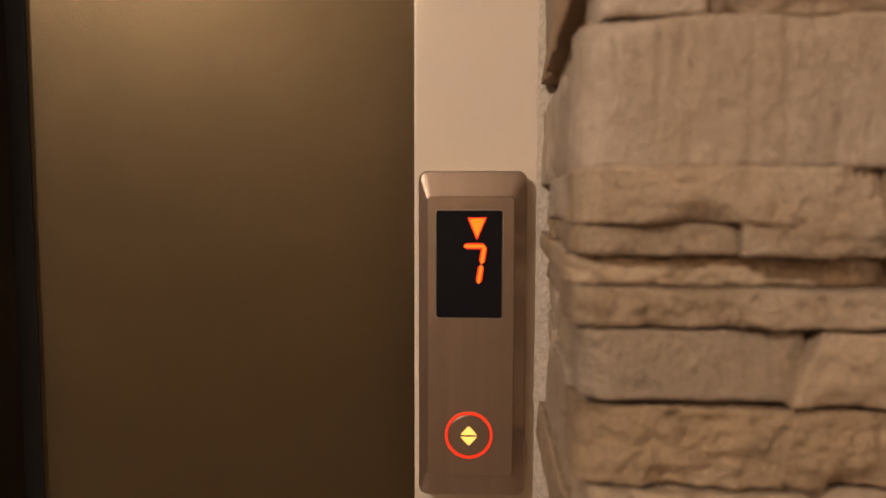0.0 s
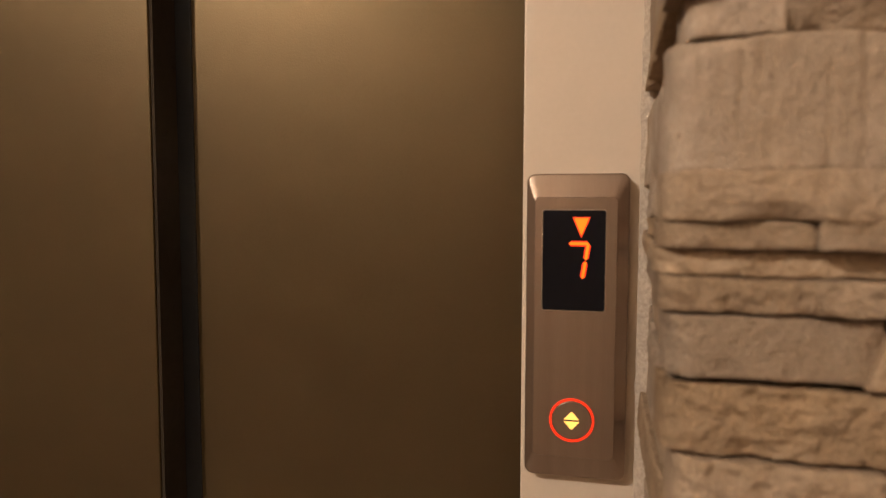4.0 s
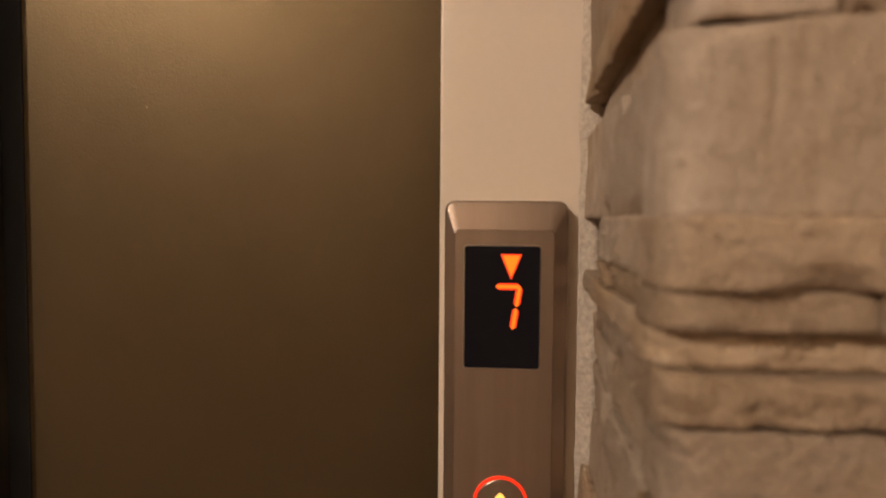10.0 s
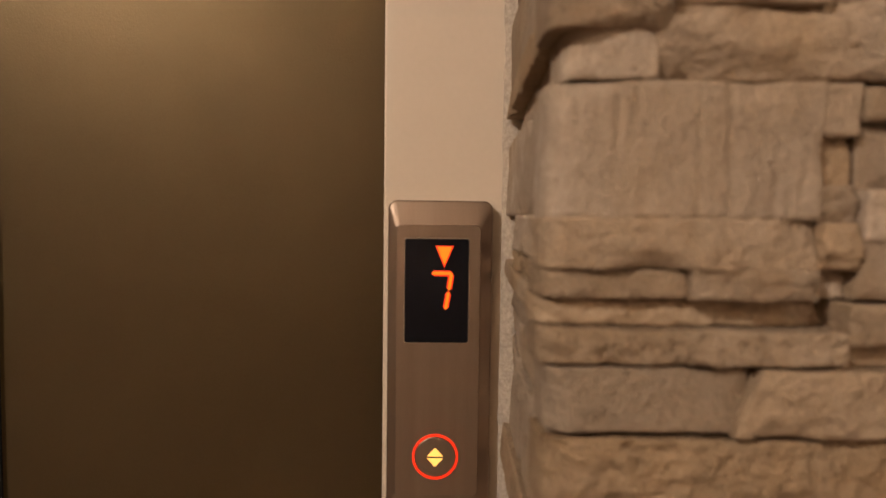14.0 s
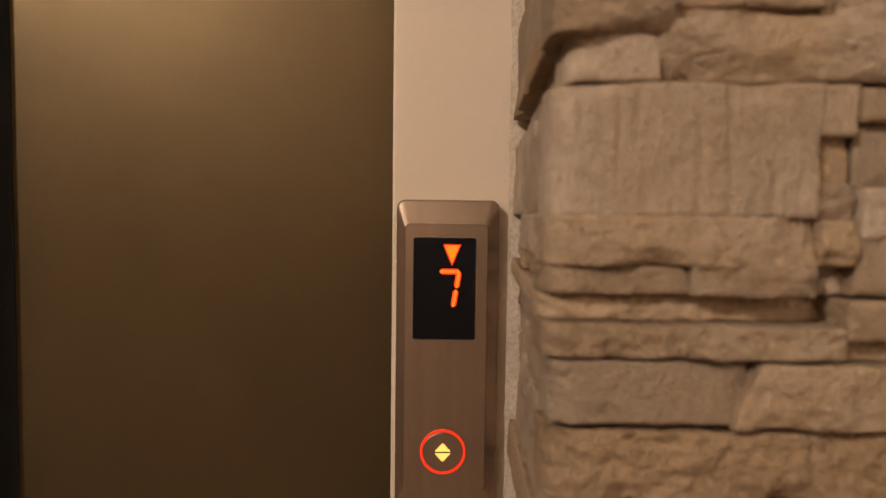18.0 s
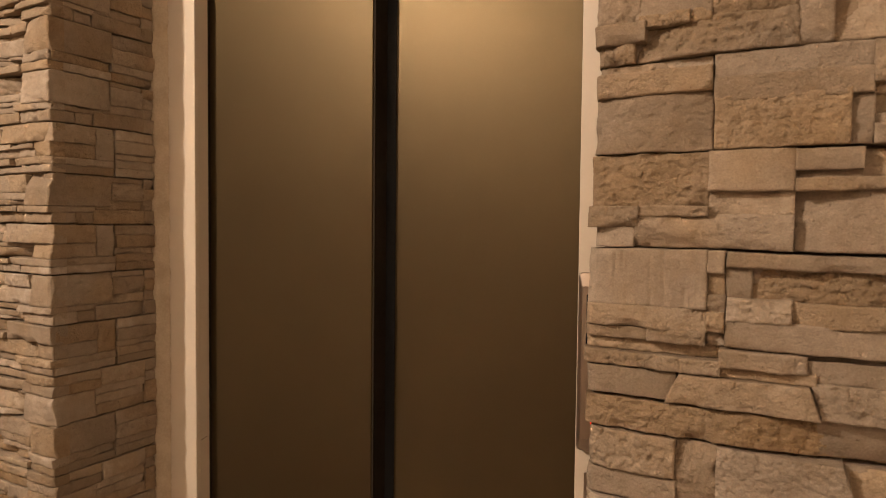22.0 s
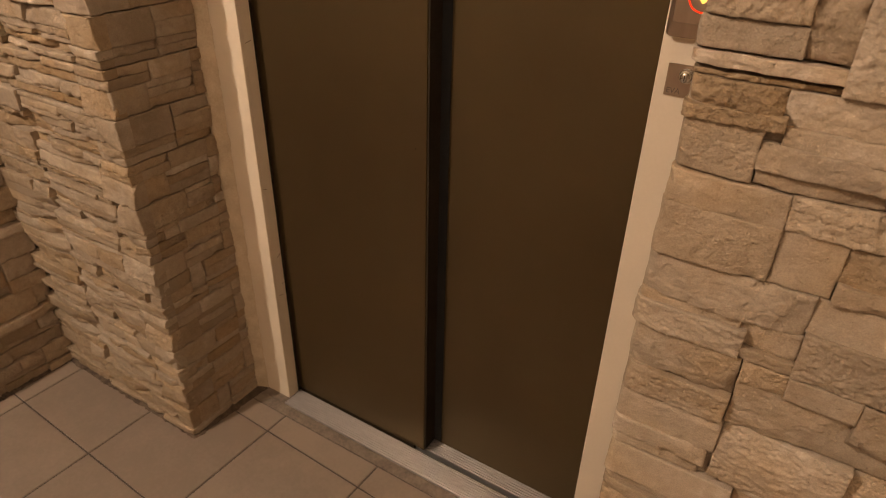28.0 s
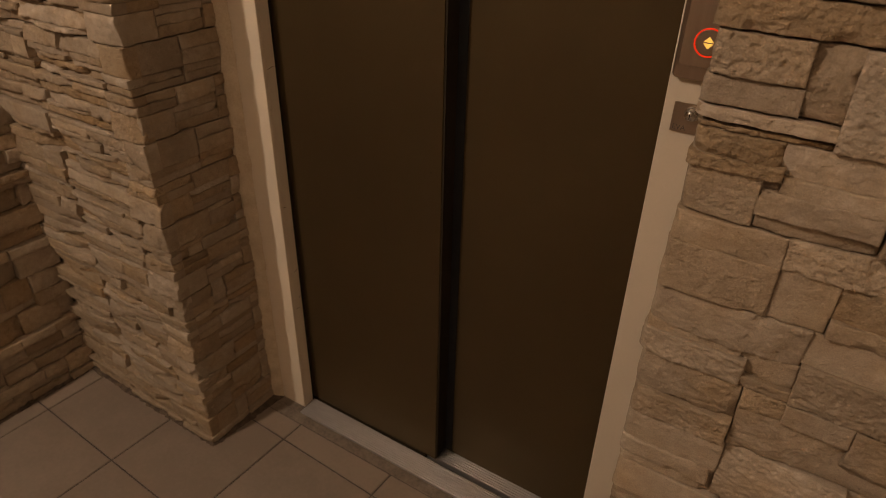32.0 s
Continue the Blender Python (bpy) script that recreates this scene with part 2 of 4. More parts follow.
def prism(points, y0, y1):
    """A plate with the outline given as (x, z) points, from depth y0 back to y1."""
    bm = bmesh.new()
    front = [bm.verts.new((x, y0, z)) for x, z in points]
    back = [bm.verts.new((x, y1, z)) for x, z in points]
    bm.faces.new(front)
    bm.faces.new(back[::-1])
    n = len(points)
    for i in range(n):
        bm.faces.new((front[i], back[i], back[(i + 1) % n], front[(i + 1) % n]))
    bmesh.ops.recalc_face_normals(bm, faces=bm.faces[:])
    return bm


def rounded(x0, x1, z0, z1, r, n=5):
    pts = []
    for cx, cz, a in ((x1 - r, z1 - r, 0), (x0 + r, z1 - r, 90), (x0 + r, z0 + r, 180), (x1 - r, z0 + r, 270)):
        for i in range(n + 1):
            t = radians(a + 90 * i / n)
            pts.append((cx + r * math.cos(t), cz + r * math.sin(t)))
    return pts


def loft(rings):
    bm = bmesh.new()
    vr = [[bm.verts.new((x, y, z)) for x, z in pts] for pts, y in rings]
    n = len(vr[0])
    for a, b in zip(vr, vr[1:]):
        for i in range(n):
            bm.faces.new((a[i], a[(i + 1) % n], b[(i + 1) % n], b[i]))
    bm.faces.new(vr[-1])
    bmesh.ops.recalc_face_normals(bm, faces=bm.faces[:])
    return bm


def ring_bm(cx, cz, r0, r1, y0, y1, n=48):
    bm = bmesh.new()
    rows = []
    for r, y in ((r0, y1), (r0, y0), (r1, y0), (r1, y1)):
        rows.append([bm.verts.new((cx + r * math.cos(2 * math.pi * k / n), y, cz + r * math.sin(2 * math.pi * k / n))) for k in range(n)])
    for q in range(4):
        a, b = rows[q], rows[(q + 1) % 4]
        for k in range(n):
            bm.faces.new((a[k], a[(k + 1) % n], b[(k + 1) % n], b[k]))
    bmesh.ops.recalc_face_normals(bm, faces=bm.faces[:])
    return bm


def disc_bm(cx, cz, r, y0, y1, dome=0.0, n=40):
    ring = [(cx + r * math.cos(2 * math.pi * k / n), cz + r * math.sin(2 * math.pi * k / n)) for k in range(n)]
    small = [(cx + (r - 0.0006) * math.cos(2 * math.pi * k / n), cz + (r - 0.0006) * math.sin(2 * math.pi * k / n)) for k in range(n)]
    return loft([(ring, y1), (ring, y0 + 0.0005), (small, y0)])


# ---- stones ----
rng = random.Random(11)


def drift(u, z, seed):
    """How far the seams of a wall wander from straight lines at a place."""
    return (0.0018 * noise.noise((u * 9, z * 9, seed)) + 0.0009 * noise.noise((u * 41, z * 41, seed + 3)),
            0.0016 * noise.noise((u * 7, z * 14, seed + 9)) + 0.0010 * noise.noise((u * 43, z * 50, seed + 5)))


def steps_along(w, cell, most, rim):
    """Grid lines over a width: even cells, and one thin cell along each rim."""
    n = max(2, min(most, round(w / cell)))
    rim = min(rim, w * 0.15)
    return [-w / 2] + [-w / 2 + rim + (w - 2 * rim) * i / n for i in range(n + 1)] + [w / 2]


def stone_data(u0, u1, z0, z1, d, seed, style, cell, wall_seed, lean=(0.0, 0.0), turn=(0.0, 0.0), relief=1.0):
    """Vertices and faces of one cast stone on the wall's own plane, face towards -y: split facets, worn rims, and a rounder end where turn gives a radius."""
    w, h = u1 - u0, z1 - z0
    us, vs = steps_along(w, cell, 150, 0.0008), steps_along(h, cell, 64, 0.0008)
    nu, nv = len(us) - 1, len(vs) - 1
    pick = random.Random(seed)
    tilt_u, tilt_v = pick.uniform(-0.025, 0.025) * min(1.0, 0.2 / w), pick.uniform(-0.07, 0.04) * relief * min(1.0, 0.04 / h)
    swell, rough, flake, comb, chisel, size = {"smooth": (0.0008, 0.0004, 0.0, 0.0, 0.0, 30), "split": (0.0012, 0.0005, 0.0008, 0.0, 0.0008, 62),
                                               "flaky": (0.0012, 0.0006, 0.0014, 0.0, 0.0013, 105), "rough": (0.0014, 0.0008, 0.0003, 0.0, 0.0012, 135),
                                               "comb": (0.0006, 0.0006, 0.0, 0.0018, 0.0, 30)}[style]
    facets = []
    for _ in range({"smooth": 1, "split": 3, "flaky": 4, "rough": 1, "comb": 0}[style]):
        way = pick.uniform(0, 2 * math.pi)
        facets.append((math.cos(way) * 0.6, math.sin(way), pick.uniform(0.05, 0.42) * min(w, 0.07), pick.uniform(0.10, 0.34) * relief ** 0.5))
    dip = pick.uniform(-0.9, 0.9)
    rim_r = pick.uniform(0.0008, 0.0019)
    verts, faces = [], []
    for v in vs:
        for u in us:
            px, py = u + seed * 1.7, v + seed * 0.9
            y = d + tilt_u * u + tilt_v * v
            y += swell * noise.noise((px * 16, py * 24, seed))
            y += rough * noise.fractal((px * 75, py * 95, seed), 0.55, 2.2, 5)
            wob = 0.004 * noise.noise((px * 60, py * 60, seed + 4))
            for fx, fz, start, slope in facets:
                y -= max(0.0, fx * u + fz * v + wob - start) * slope
            if flake:
                fold = abs(noise.noise((px * 46 + dip * py * 40, py * 80 - dip * px * 34, seed + 8)))
                y -= flake * max(0.0, 0.26 - fold) * 3.0
            if chisel:
                fx, fz = (px + dip * 0.5 * py) * size + wob * 60, (py - dip * 0.2 * px) * size * 1.35
                spot_at = noise.voronoi((fx, fz, seed), distance_metric="DISTANCE")[1][0]
                lot = math.sin(spot_at.x * 12.9898 + spot_at.y * 78.233) * 437.585
                y += chisel * ((fx - spot_at.x) * (1.6 * math.modf(lot)[0]) + (fz - spot_at.y) * (1.6 * math.modf(lot * 7.31)[0]) + 0.45 * math.modf(lot * 3.7)[0])
            if comb:
                y -= comb * max(0.0, noise.noise((px * 260, py * 18, seed + 6))) + comb * 0.6 * max(0.0, noise.noise((px * 90, py * 30, seed + 2)) - 0.2)
            e = min(w / 2 - abs(u), h / 2 - abs(v))
            r = rim_r * (1.0 + 0.8 * noise.noise((px * 70, py * 70, seed + 2)))
            if e < r:
                y -= 0.75 * (r - math.sqrt(max(0.0, r * r - (r - e) ** 2)))
            chip = noise.noise((px * 30, py * 30, seed + 12))
            if chip > 0.25 and e < 0.009:
                y -= (chip - 0.25) * 0.016 * (1 - e / 0.009)
            for end, side in zip(turn, (u + w / 2, w / 2 - u)):
                big = end * (1.0 + 0.5 * noise.noise((py * 45, seed, 3.0)))
                if end and side < big:
                    y -= big - math.sqrt(max(0.0, big * big - (big - side) ** 2))
            wx, wz = drift((u0 + u1) / 2 + u, (z0 + z1) / 2 + v, wall_seed)
            wx -= (lean[0] * (0.5 - u / w) + lean[1] * (0.5 + u / w)) * v / h
            verts.append((u + wx, -max(y, 0.002), v + wz))
    row = nu + 1
    for j in range(nv):
        for i in range(nu):
            a = j * row + i
            faces.append((a, a + 1, a + 1 + row, a + row))
    rim = [i for i in range(row)] + [j * row + nu for j in range(1, nv + 1)] + [nv * row + i for i in range(nu - 1, -1, -1)] + [j * row for j in range(nv - 1, 0, -1)]
    first = len(verts)
    verts += [verts[i] for i in rim]
    back = len(verts)
    verts += [(verts[i][0], 0.0, verts[i][2]) for i in rim]
    for q in range(len(rim)):
        n = (q + 1) % len(rim)
        faces.append((first + n, first + q, back + q, back + n))
    return verts, faces


KINDS = ("smooth", "smooth", "split", "split", "flaky", "rough")


def lay(owner, m, rects, singles=300, cell=0.0045, seed=0, coarse=0.02, styles=KINDS, special={}, turn_from=None, turn_to=None, turn=0.005, relief=1.0):
    """Lays stones given as (u0, u1, z0, z1, proud) on a wall whose base plane is m; those past the count are joined. Ends beyond turn_from or turn_to are rounded off."""
    verts, faces = [], []
    for n, (u0, u1, z0, z1, proud, *lean) in enumerate(rects):
        if u1 - u0 < 0.006 or z1 - z0 < 0.004:
            continue
        style = special.get((round(u0 * 100), round(z0 * 100)), rng.choice(styles))
        single = n < singles
        ends = (turn if turn_from is not None and u0 < turn_from else 0.0, turn if turn_to is not None and u1 > turn_to else 0.0)
        vs, fs = stone_data(u0, u1, z0, z1, max(0.008, proud), rng.random() * 90, style, cell if single else coarse, seed, lean or (0.0, 0.0), ends, relief)
        mid = m @ Matrix.Translation(((u0 + u1) / 2, 0, (z0 + z1) / 2))
        if single:
            me = bpy.data.meshes.new("stone")
            me.from_pydata(vs, [], fs)
            me.materials.append(STONE)
            me.polygons.foreach_set("use_smooth", [True] * len(me.polygons))
            ob = new("stone", me)
            ob.parent = owner
            ob.matrix_basis = mid
        else:
            base = len(verts)
            verts += [tuple(mid @ Vector(v)) for v in vs]
            faces += [tuple(i + base for i in f) for f in fs]
    if verts:
        me = bpy.data.meshes.new("stone_facing")
        me.from_pydata(verts, [], faces)
        me.materials.append(STONE)
        me.polygons.foreach_set("use_smooth", [True] * len(me.polygons))
        ob = new("stone_facing", me)
        ob.parent = owner
        tagged(ob, kind="stuff")


def beds_for(rects, back=0.004):
    """One thinner slab behind each course, so that no gap opens between its stones."""
    rows = {}
    for u0, u1, z0, z1, p, *_ in rects:
        key = round((z0 + z1) / 2 / 0.04)
        a, b, c, d, q = rows.get(key, (u0, u1, z0, z1, p))
        rows[key] = (min(a, u0), max(b, u1), min(c, z0), max(d, z1), min(p, q))
    return [(a + 0.004, b - 0.004, c + 0.001, d - 0.001, max(0.009, p - back)) for a, b, c, d, p in rows.values()]


def cast_panels(u0, u1, z0, z1, base=0.028, first=0.0, rows_of=(1, 2, 2, 3, 3, 4), wide=(0.10, 0.30), vary=1.0, ragged=0.0, gap=0.0):
    """Random split of one course into cast panels and of each panel into stones of different thickness."""
    out, u = [], u0
    lead = first
    while u < u1 - 0.01:
        w = lead or rng.uniform(*wide)
        lead = 0.0
        e = u + w if u + w < u1 - 0.06 else u1
        a, b = u + 0.0006, e - 0.0006
        lo, hi = z0 + 0.0008, z1 - 0.0008
        count = rng.choice(rows_of)
        cuts = sorted(rng.uniform(0.12, 0.88) for _ in range(count - 1))
        edges = [0.0]
        for q in cuts:
            if q - edges[-1] > 0.09 and q < 0.91:
                edges.append(q)
        edges.append(1.0)
        rows = [(lo + (hi - lo) * p, lo + (hi - lo) * q) for p, q in zip(edges, edges[1:])]
        for r0, r1 in rows:
            cols, c0 = [], a
            while c0 < b - 0.004:
                c1 = c0 + rng.uniform(*wide) * rng.choice((0.45, 0.7, 1.0))
                if c1 > b - 0.035:
                    c1 = b
                cols.append((c0, c1))
                c0 = c1
            level = base + vary * rng.uniform(-0.005, 0.006)
            for c0, c1 in cols:
                end = c1 + rng.uniform(-1, 1) * ragged if c1 > u1 - 0.003 else c1
                out.append((c0 + gap * 0.5, end, r0 + gap, r1 - gap * 0.3, level + vary * rng.uniform(-0.002, 0.0025)))
        u = e
    return out

# ---- setting: floor, walls, ceiling ----
floor = thing("floor", box_bm(SIDE_X - 0.3, ROOM_X + 0.2, ROOM_Y - 0.2, -0.019, -0.12, -0.0025), GROUT, "beige ceramic tiled floor with dark joints", "floor", "structure")
ceiling = thing("ceiling", box_bm(SIDE_X - 0.3, ROOM_X + 0.2, ROOM_Y - 0.2, 0.3, CEIL, CEIL + 0.1), WHITE, "plain off-white painted ceiling", "ceiling", "structure")
# Unseen wall; its brown is set by how the door mirrors it.
wall_back = thing("wall_back", box_bm(SIDE_X - 0.3, ROOM_X + 0.2, ROOM_Y - 0.2, ROOM_Y, 0, CEIL), BROWN, "plain brown wall out of view, toned for the door's reflection", "wall", "structure")
# Unseen wall, placed near and pale to bounce light onto the left reveal.
wall_end = thing("wall_end", box_bm(ROOM_X, ROOM_X + 0.2, ROOM_Y, 0.3, 0, CEIL), PLASTER, "plain cream wall out of view, set close to bounce light", "wall", "structure")
wall_right = thing("wall_right", box_bm(RX + THICK, ROOM_X, RY, 0.3, 0, CEIL), JOINT, "wall faced with beige split-faced cast stone panels", "stone wall", "structure")
wall_left = thing("wall_left", box_bm(SIDE_X - THICK, LX - THICK, LY, 0.3, 0, CEIL), JOINT, "projecting wall faced with beige split-faced cast stone", "stone wall", "structure")
wall_side = thing("wall_side", box_bm(SIDE_X - 0.3, SIDE_X - THICK - 0.0, ROOM_Y, LY, 0, CEIL), JOINT, "side wall faced with beige split-faced cast stone", "stone wall", "structure")
wall_head = thing("wall_head", box_bm(LX - THICK, RX + THICK, 0.004, 0.3, HEAD + 0.09, CEIL), PLASTER, "cream plastered wall above the lift door", "wall", "structure")

# ---- floor tiles, laid a little askew to the lift ----
PITCH, ASKEW, TILE_O = 0.300, radians(-1.9), Vector((-1.075, -0.407))
TILE_END = -0.055
tile_u, tile_v = Vector((math.cos(ASKEW), math.sin(ASKEW))), Vector((-math.sin(ASKEW), math.cos(ASKEW)))


def clip_y(pts, limit):
    out = []
    for i, p in enumerate(pts):
        q = pts[(i + 1) % len(pts)]
        if p.y <= limit:
            out.append(p)
        if (p.y - limit) * (q.y - limit) < 0:
            out.append(p.lerp(q, (limit - p.y) / (q.y - p.y)))
    return out


def tile_bm(pts, top):
    bm = bmesh.new()
    c = sum(pts, Vector((0, 0))) / len(pts)
    rings = []
    for inset, z in ((0, -0.006), (0, top - 0.0012), (0.0012, top)):
        rings.append([bm.verts.new((*(p - (p - c).normalized() * inset * 1.4), z)) for p in pts])
    n = len(pts)
    for a, b in zip(rings, rings[1:]):
        for i in range(n):
            bm.faces.new((a[i], a[(i + 1) % n], b[(i + 1) % n], b[i]))
    bm.faces.new(rings[-1])
    return bm


whole = None
for i in range(-2, 12):
    for j in range(-10, 2):
        g = 0.0021
        c = TILE_O + tile_u * PITCH * (i + 0.5) + tile_v * PITCH * (j + 0.5)
        s = PITCH / 2 - g
        pts = [c + tile_u * s * a + tile_v * s * b for a, b in ((-1, -1), (1, -1), (1, 1), (-1, 1))]
        if min(p.x for p in pts) > ROOM_X or max(p.x for p in pts) < SIDE_X - 0.1 or max(p.y for p in pts) < ROOM_Y:
            continue
        cut = clip_y(pts, TILE_END)
        if len(cut) < 3:
            continue
        if max(p.y for p in pts) > TILE_END:
            ob = new("floor_tile", mesh_of("floor_tile", tile_bm(cut, 0.0), TILE))
        else:
            if whole is None:
                whole = mesh_of("floor_tile", tile_bm([p - c for p in pts], 0.0), TILE)
            ob = new("floor_tile", whole)
            ob.location = (c.x, c.y, rng.uniform(-0.0004, 0.0004))
        ob.parent = floor

# ---- lift front: jambs, head, sill ----
DEPTH = 0.034


def jamb(name, x0, x1, label):
    """Folded steel door frame: face, and a return towards the door on the side given by the sign of the opening."""
    root = group_root(name, label, "door frame", kind="structure")
    part("face", box_bm(x0, x1, 0.0, 0.010, -0.002, HEAD, 0.0018, 3), CREAM, root, smooth=False)
    inner = x0 if x0 >= 0 else x1
    a, b = (inner, inner + 0.003) if x0 >= 0 else (inner - 0.003, inner)
    part("frame_return", box_bm(a + 0.0004, b - 0.0004, 0.010, DEPTH, -0.002, HEAD), CREAM, root)
    c, d = (inner + 0.004, inner + 0.012) if x0 >= 0 else (inner - 0.012, inner - 0.004)
    part("seal", box_bm(c, d, DEPTH - 0.002, 0.2, 0.006, HEAD), DARK, root, "black door seal")
    return root


jamb("door_frame_right", 0.0, JAMB_R + THICK, "cream painted steel lift door frame beside the stone")
jamb("door_frame_left", LX - THICK, -OPEN, "cream painted steel lift door frame, worn near the floor")
head = thing("door_frame_head", box_bm(LX - THICK, RX + THICK, 0.0, 0.2, HEAD, HEAD + 0.088, 0.002), CREAM, "cream painted steel head of the lift door frame", "door frame", "structure")


def mortar_bead(name, x, y, direction, label, material, size=1.0, proud=0.016):
    """Rough run of mortar that closes the gap between frame and stone."""
    bm = bmesh.new()
    rows, n = [], 300
    for k in range(n + 1):
        z = HEAD * k / n
        w = size * (0.007 + 0.003 * noise.noise((x * 9, z * 30, 1)) + 0.002 * noise.noise((x * 9, z * 110, 5)))
        d = proud * (1.0 + 0.4 * noise.noise((x * 9, z * 18, 9)) + 0.12 * noise.noise((x, z * 140, 4)))
        rows.append([bm.verts.new((x + direction * q * w, y - s * d, z)) for q, s in ((-1.0, 0.0), (-0.75, 0.12), (0.0, 0.5), (1.2, 1.0), (2.6, 1.15), (3.0, 0.0))])
    for a, b in zip(rows, rows[1:]):
        for i in range(5):
            bm.faces.new((a[i], a[i + 1], b[i + 1], b[i]))
    bmesh.ops.recalc_face_normals(bm, faces=bm.faces[:])
    return thing(name, bm, material, label, "mortar joint", "structure", smooth=True)


mortar_bead("mortar_right", RX + 0.009, -0.001, 1, "rough pitted mortar bead between frame and stone", PITTED, 0.55, 0.007)
mortar_bead("mortar_left", LX + 0.013, -0.001, -1, "smoothed beige mortar fillet between frame and stone", MORTAR, 1.4)


def ribbed(name, x0, x1, y0, y1, ribs, top, parent, material=SILL):
    """Aluminium sill strip with fine ribs along x."""
    bm = bmesh.new()
    n = ribs
    prof = [(y0, top - 0.02), (y0, top - 0.0015)]
    for k in range(n):
        a, b = y0 + (y1 - y0) * k / n, y0 + (y1 - y0) * (k + 1) / n
        prof += [(a + (b - a) * q, top - drop) for q, drop in ((0.02, 0.0045), (0.10, 0.0008), (0.18, 0.0), (0.44, 0.0), (0.52, 0.0008), (0.60, 0.0045))]
    prof += [(y1, top - 0.02)]
    left = [bm.verts.new((x0, y, z)) for y, z in prof]
    right = [bm.verts.new((x1, y, z)) for y, z in prof]
    for i in range(len(prof) - 1):
        bm.faces.new((left[i], right[i], right[i + 1], left[i + 1]))
    bm.faces.new(left)
    bm.faces.new(right[::-1])
    bmesh.ops.recalc_face_normals(bm, faces=bm.faces[:])
    return part(name, bm, material, parent)


sill = group_root("landing_sill", "ribbed aluminium lift sill set into the floor", "door sill", kind="structure")
ribbed("sill_strip", -OPEN + 0.004, -0.001, -0.022, 0.040, 10, 0.004, sill)
ribbed("sill_strip", -OPEN - 0.02, 0.02, 0.051, 0.098, 7, 0.004, sill)
ribbed("sill_strip", -OPEN - 0.02, 0.02, 0.110, 0.155, 5, 0.004, sill)
part("sill_groove", box_bm(-OPEN - 0.02, 0.02, -0.015, 0.15, -0.03, -0.014), DARK, sill, "dark guide groove")
screed = thing("sill_screed", box_bm(LX - 0.04, RX + 0.04, TILE_END + 0.003, -0.0225, -0.03, -0.0005, 0.001), SCREED, "stained mortar strip between tiles and lift sill", "mortar joint", "structure")
for x0, x1 in ((LX - 0.04, -OPEN + 0.0035), (-0.0005, RX + 0.04)):
    thing("frame_screed", box_bm(x0, x1, -0.0222, 0.03, -0.03, -0.0007), SCREED, "stained mortar at the foot of the door frame", "mortar joint", "structure")

# ---- lift doors ----
lift_door = group_root("lift_door", "closed two-panel sliding lift door in bronze-coloured metal", "lift door")


def leaf(x0, x1, y0, shoe, label):
    p = part("door_panel", box_bm(x0, x1, y0, y0 + 0.028, 0.0055, HEAD + 0.03, 0.0015, 2), BRONZE, lift_door, label)
    part("edge_strip", box_bm(x1 + 0.0004, x1 + 0.004, y0 + 0.0022, y0 + 0.0400, 0.012, HEAD + 0.03), DARK, p, "black rubber edge")
    part("door_shoe", box_bm(x0 + 0.03, x1 - 0.03, shoe, shoe + 0.008, -0.012, 0.0054), DARK, p, "black guide shoe")
    return p


front_leaf = leaf(-OPEN - 0.06, DOOR_GAP, DOOR_Y, 0.0440, "bronze-coloured metal leaf")
back_leaf = leaf(DOOR_GAP - 0.05, 0.03, DOOR_Y2, 0.1000, "bronze-coloured metal leaf behind the other one")
# Dark strip laid over the front leaf's cast shadow, as wide as it.
part("seal_strip", box_bm(DOOR_GAP - 0.045, -0.3712, DOOR_Y2 - 0.0022, DOOR_Y2 + 0.001, 0.012, HEAD + 0.03, 0.0008, 2), LEAF_SHADE, back_leaf, "blue-black strip that deepens the front leaf's shadow")

part("paint_chip", disc_bm(-0.417, 0.797, 0.0016, DOOR_Y - 0.0004, DOOR_Y + 0.0005, n=12), DARK, front_leaf, "tiny dark chip in the metal")

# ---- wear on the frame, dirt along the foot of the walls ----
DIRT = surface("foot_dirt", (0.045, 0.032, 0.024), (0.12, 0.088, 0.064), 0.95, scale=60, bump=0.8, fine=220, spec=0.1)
SCUFF = surface("scuff", (0.10, 0.06, 0.045), (0.22, 0.13, 0.09), 0.8, bump=0)
for y, z, length, turn in ((0.020, 0.94, 0.016, 12), (0.012, 0.62, 0.010, -20), (0.026, 0.44, 0.013, 30), (0.030, 0.36, 0.009, 8), (0.018, 0.33, 0.012, -12)):
    mark = thing("scuff_mark", box_bm(-0.0002, 0.0003, -length / 2, length / 2, -0.0005, 0.0005), SCUFF, "thin dark scuff on the cream door frame", "scuff mark", "structure")
    mark.matrix_basis = pose(-OPEN + 0.0001, y, z, turn)


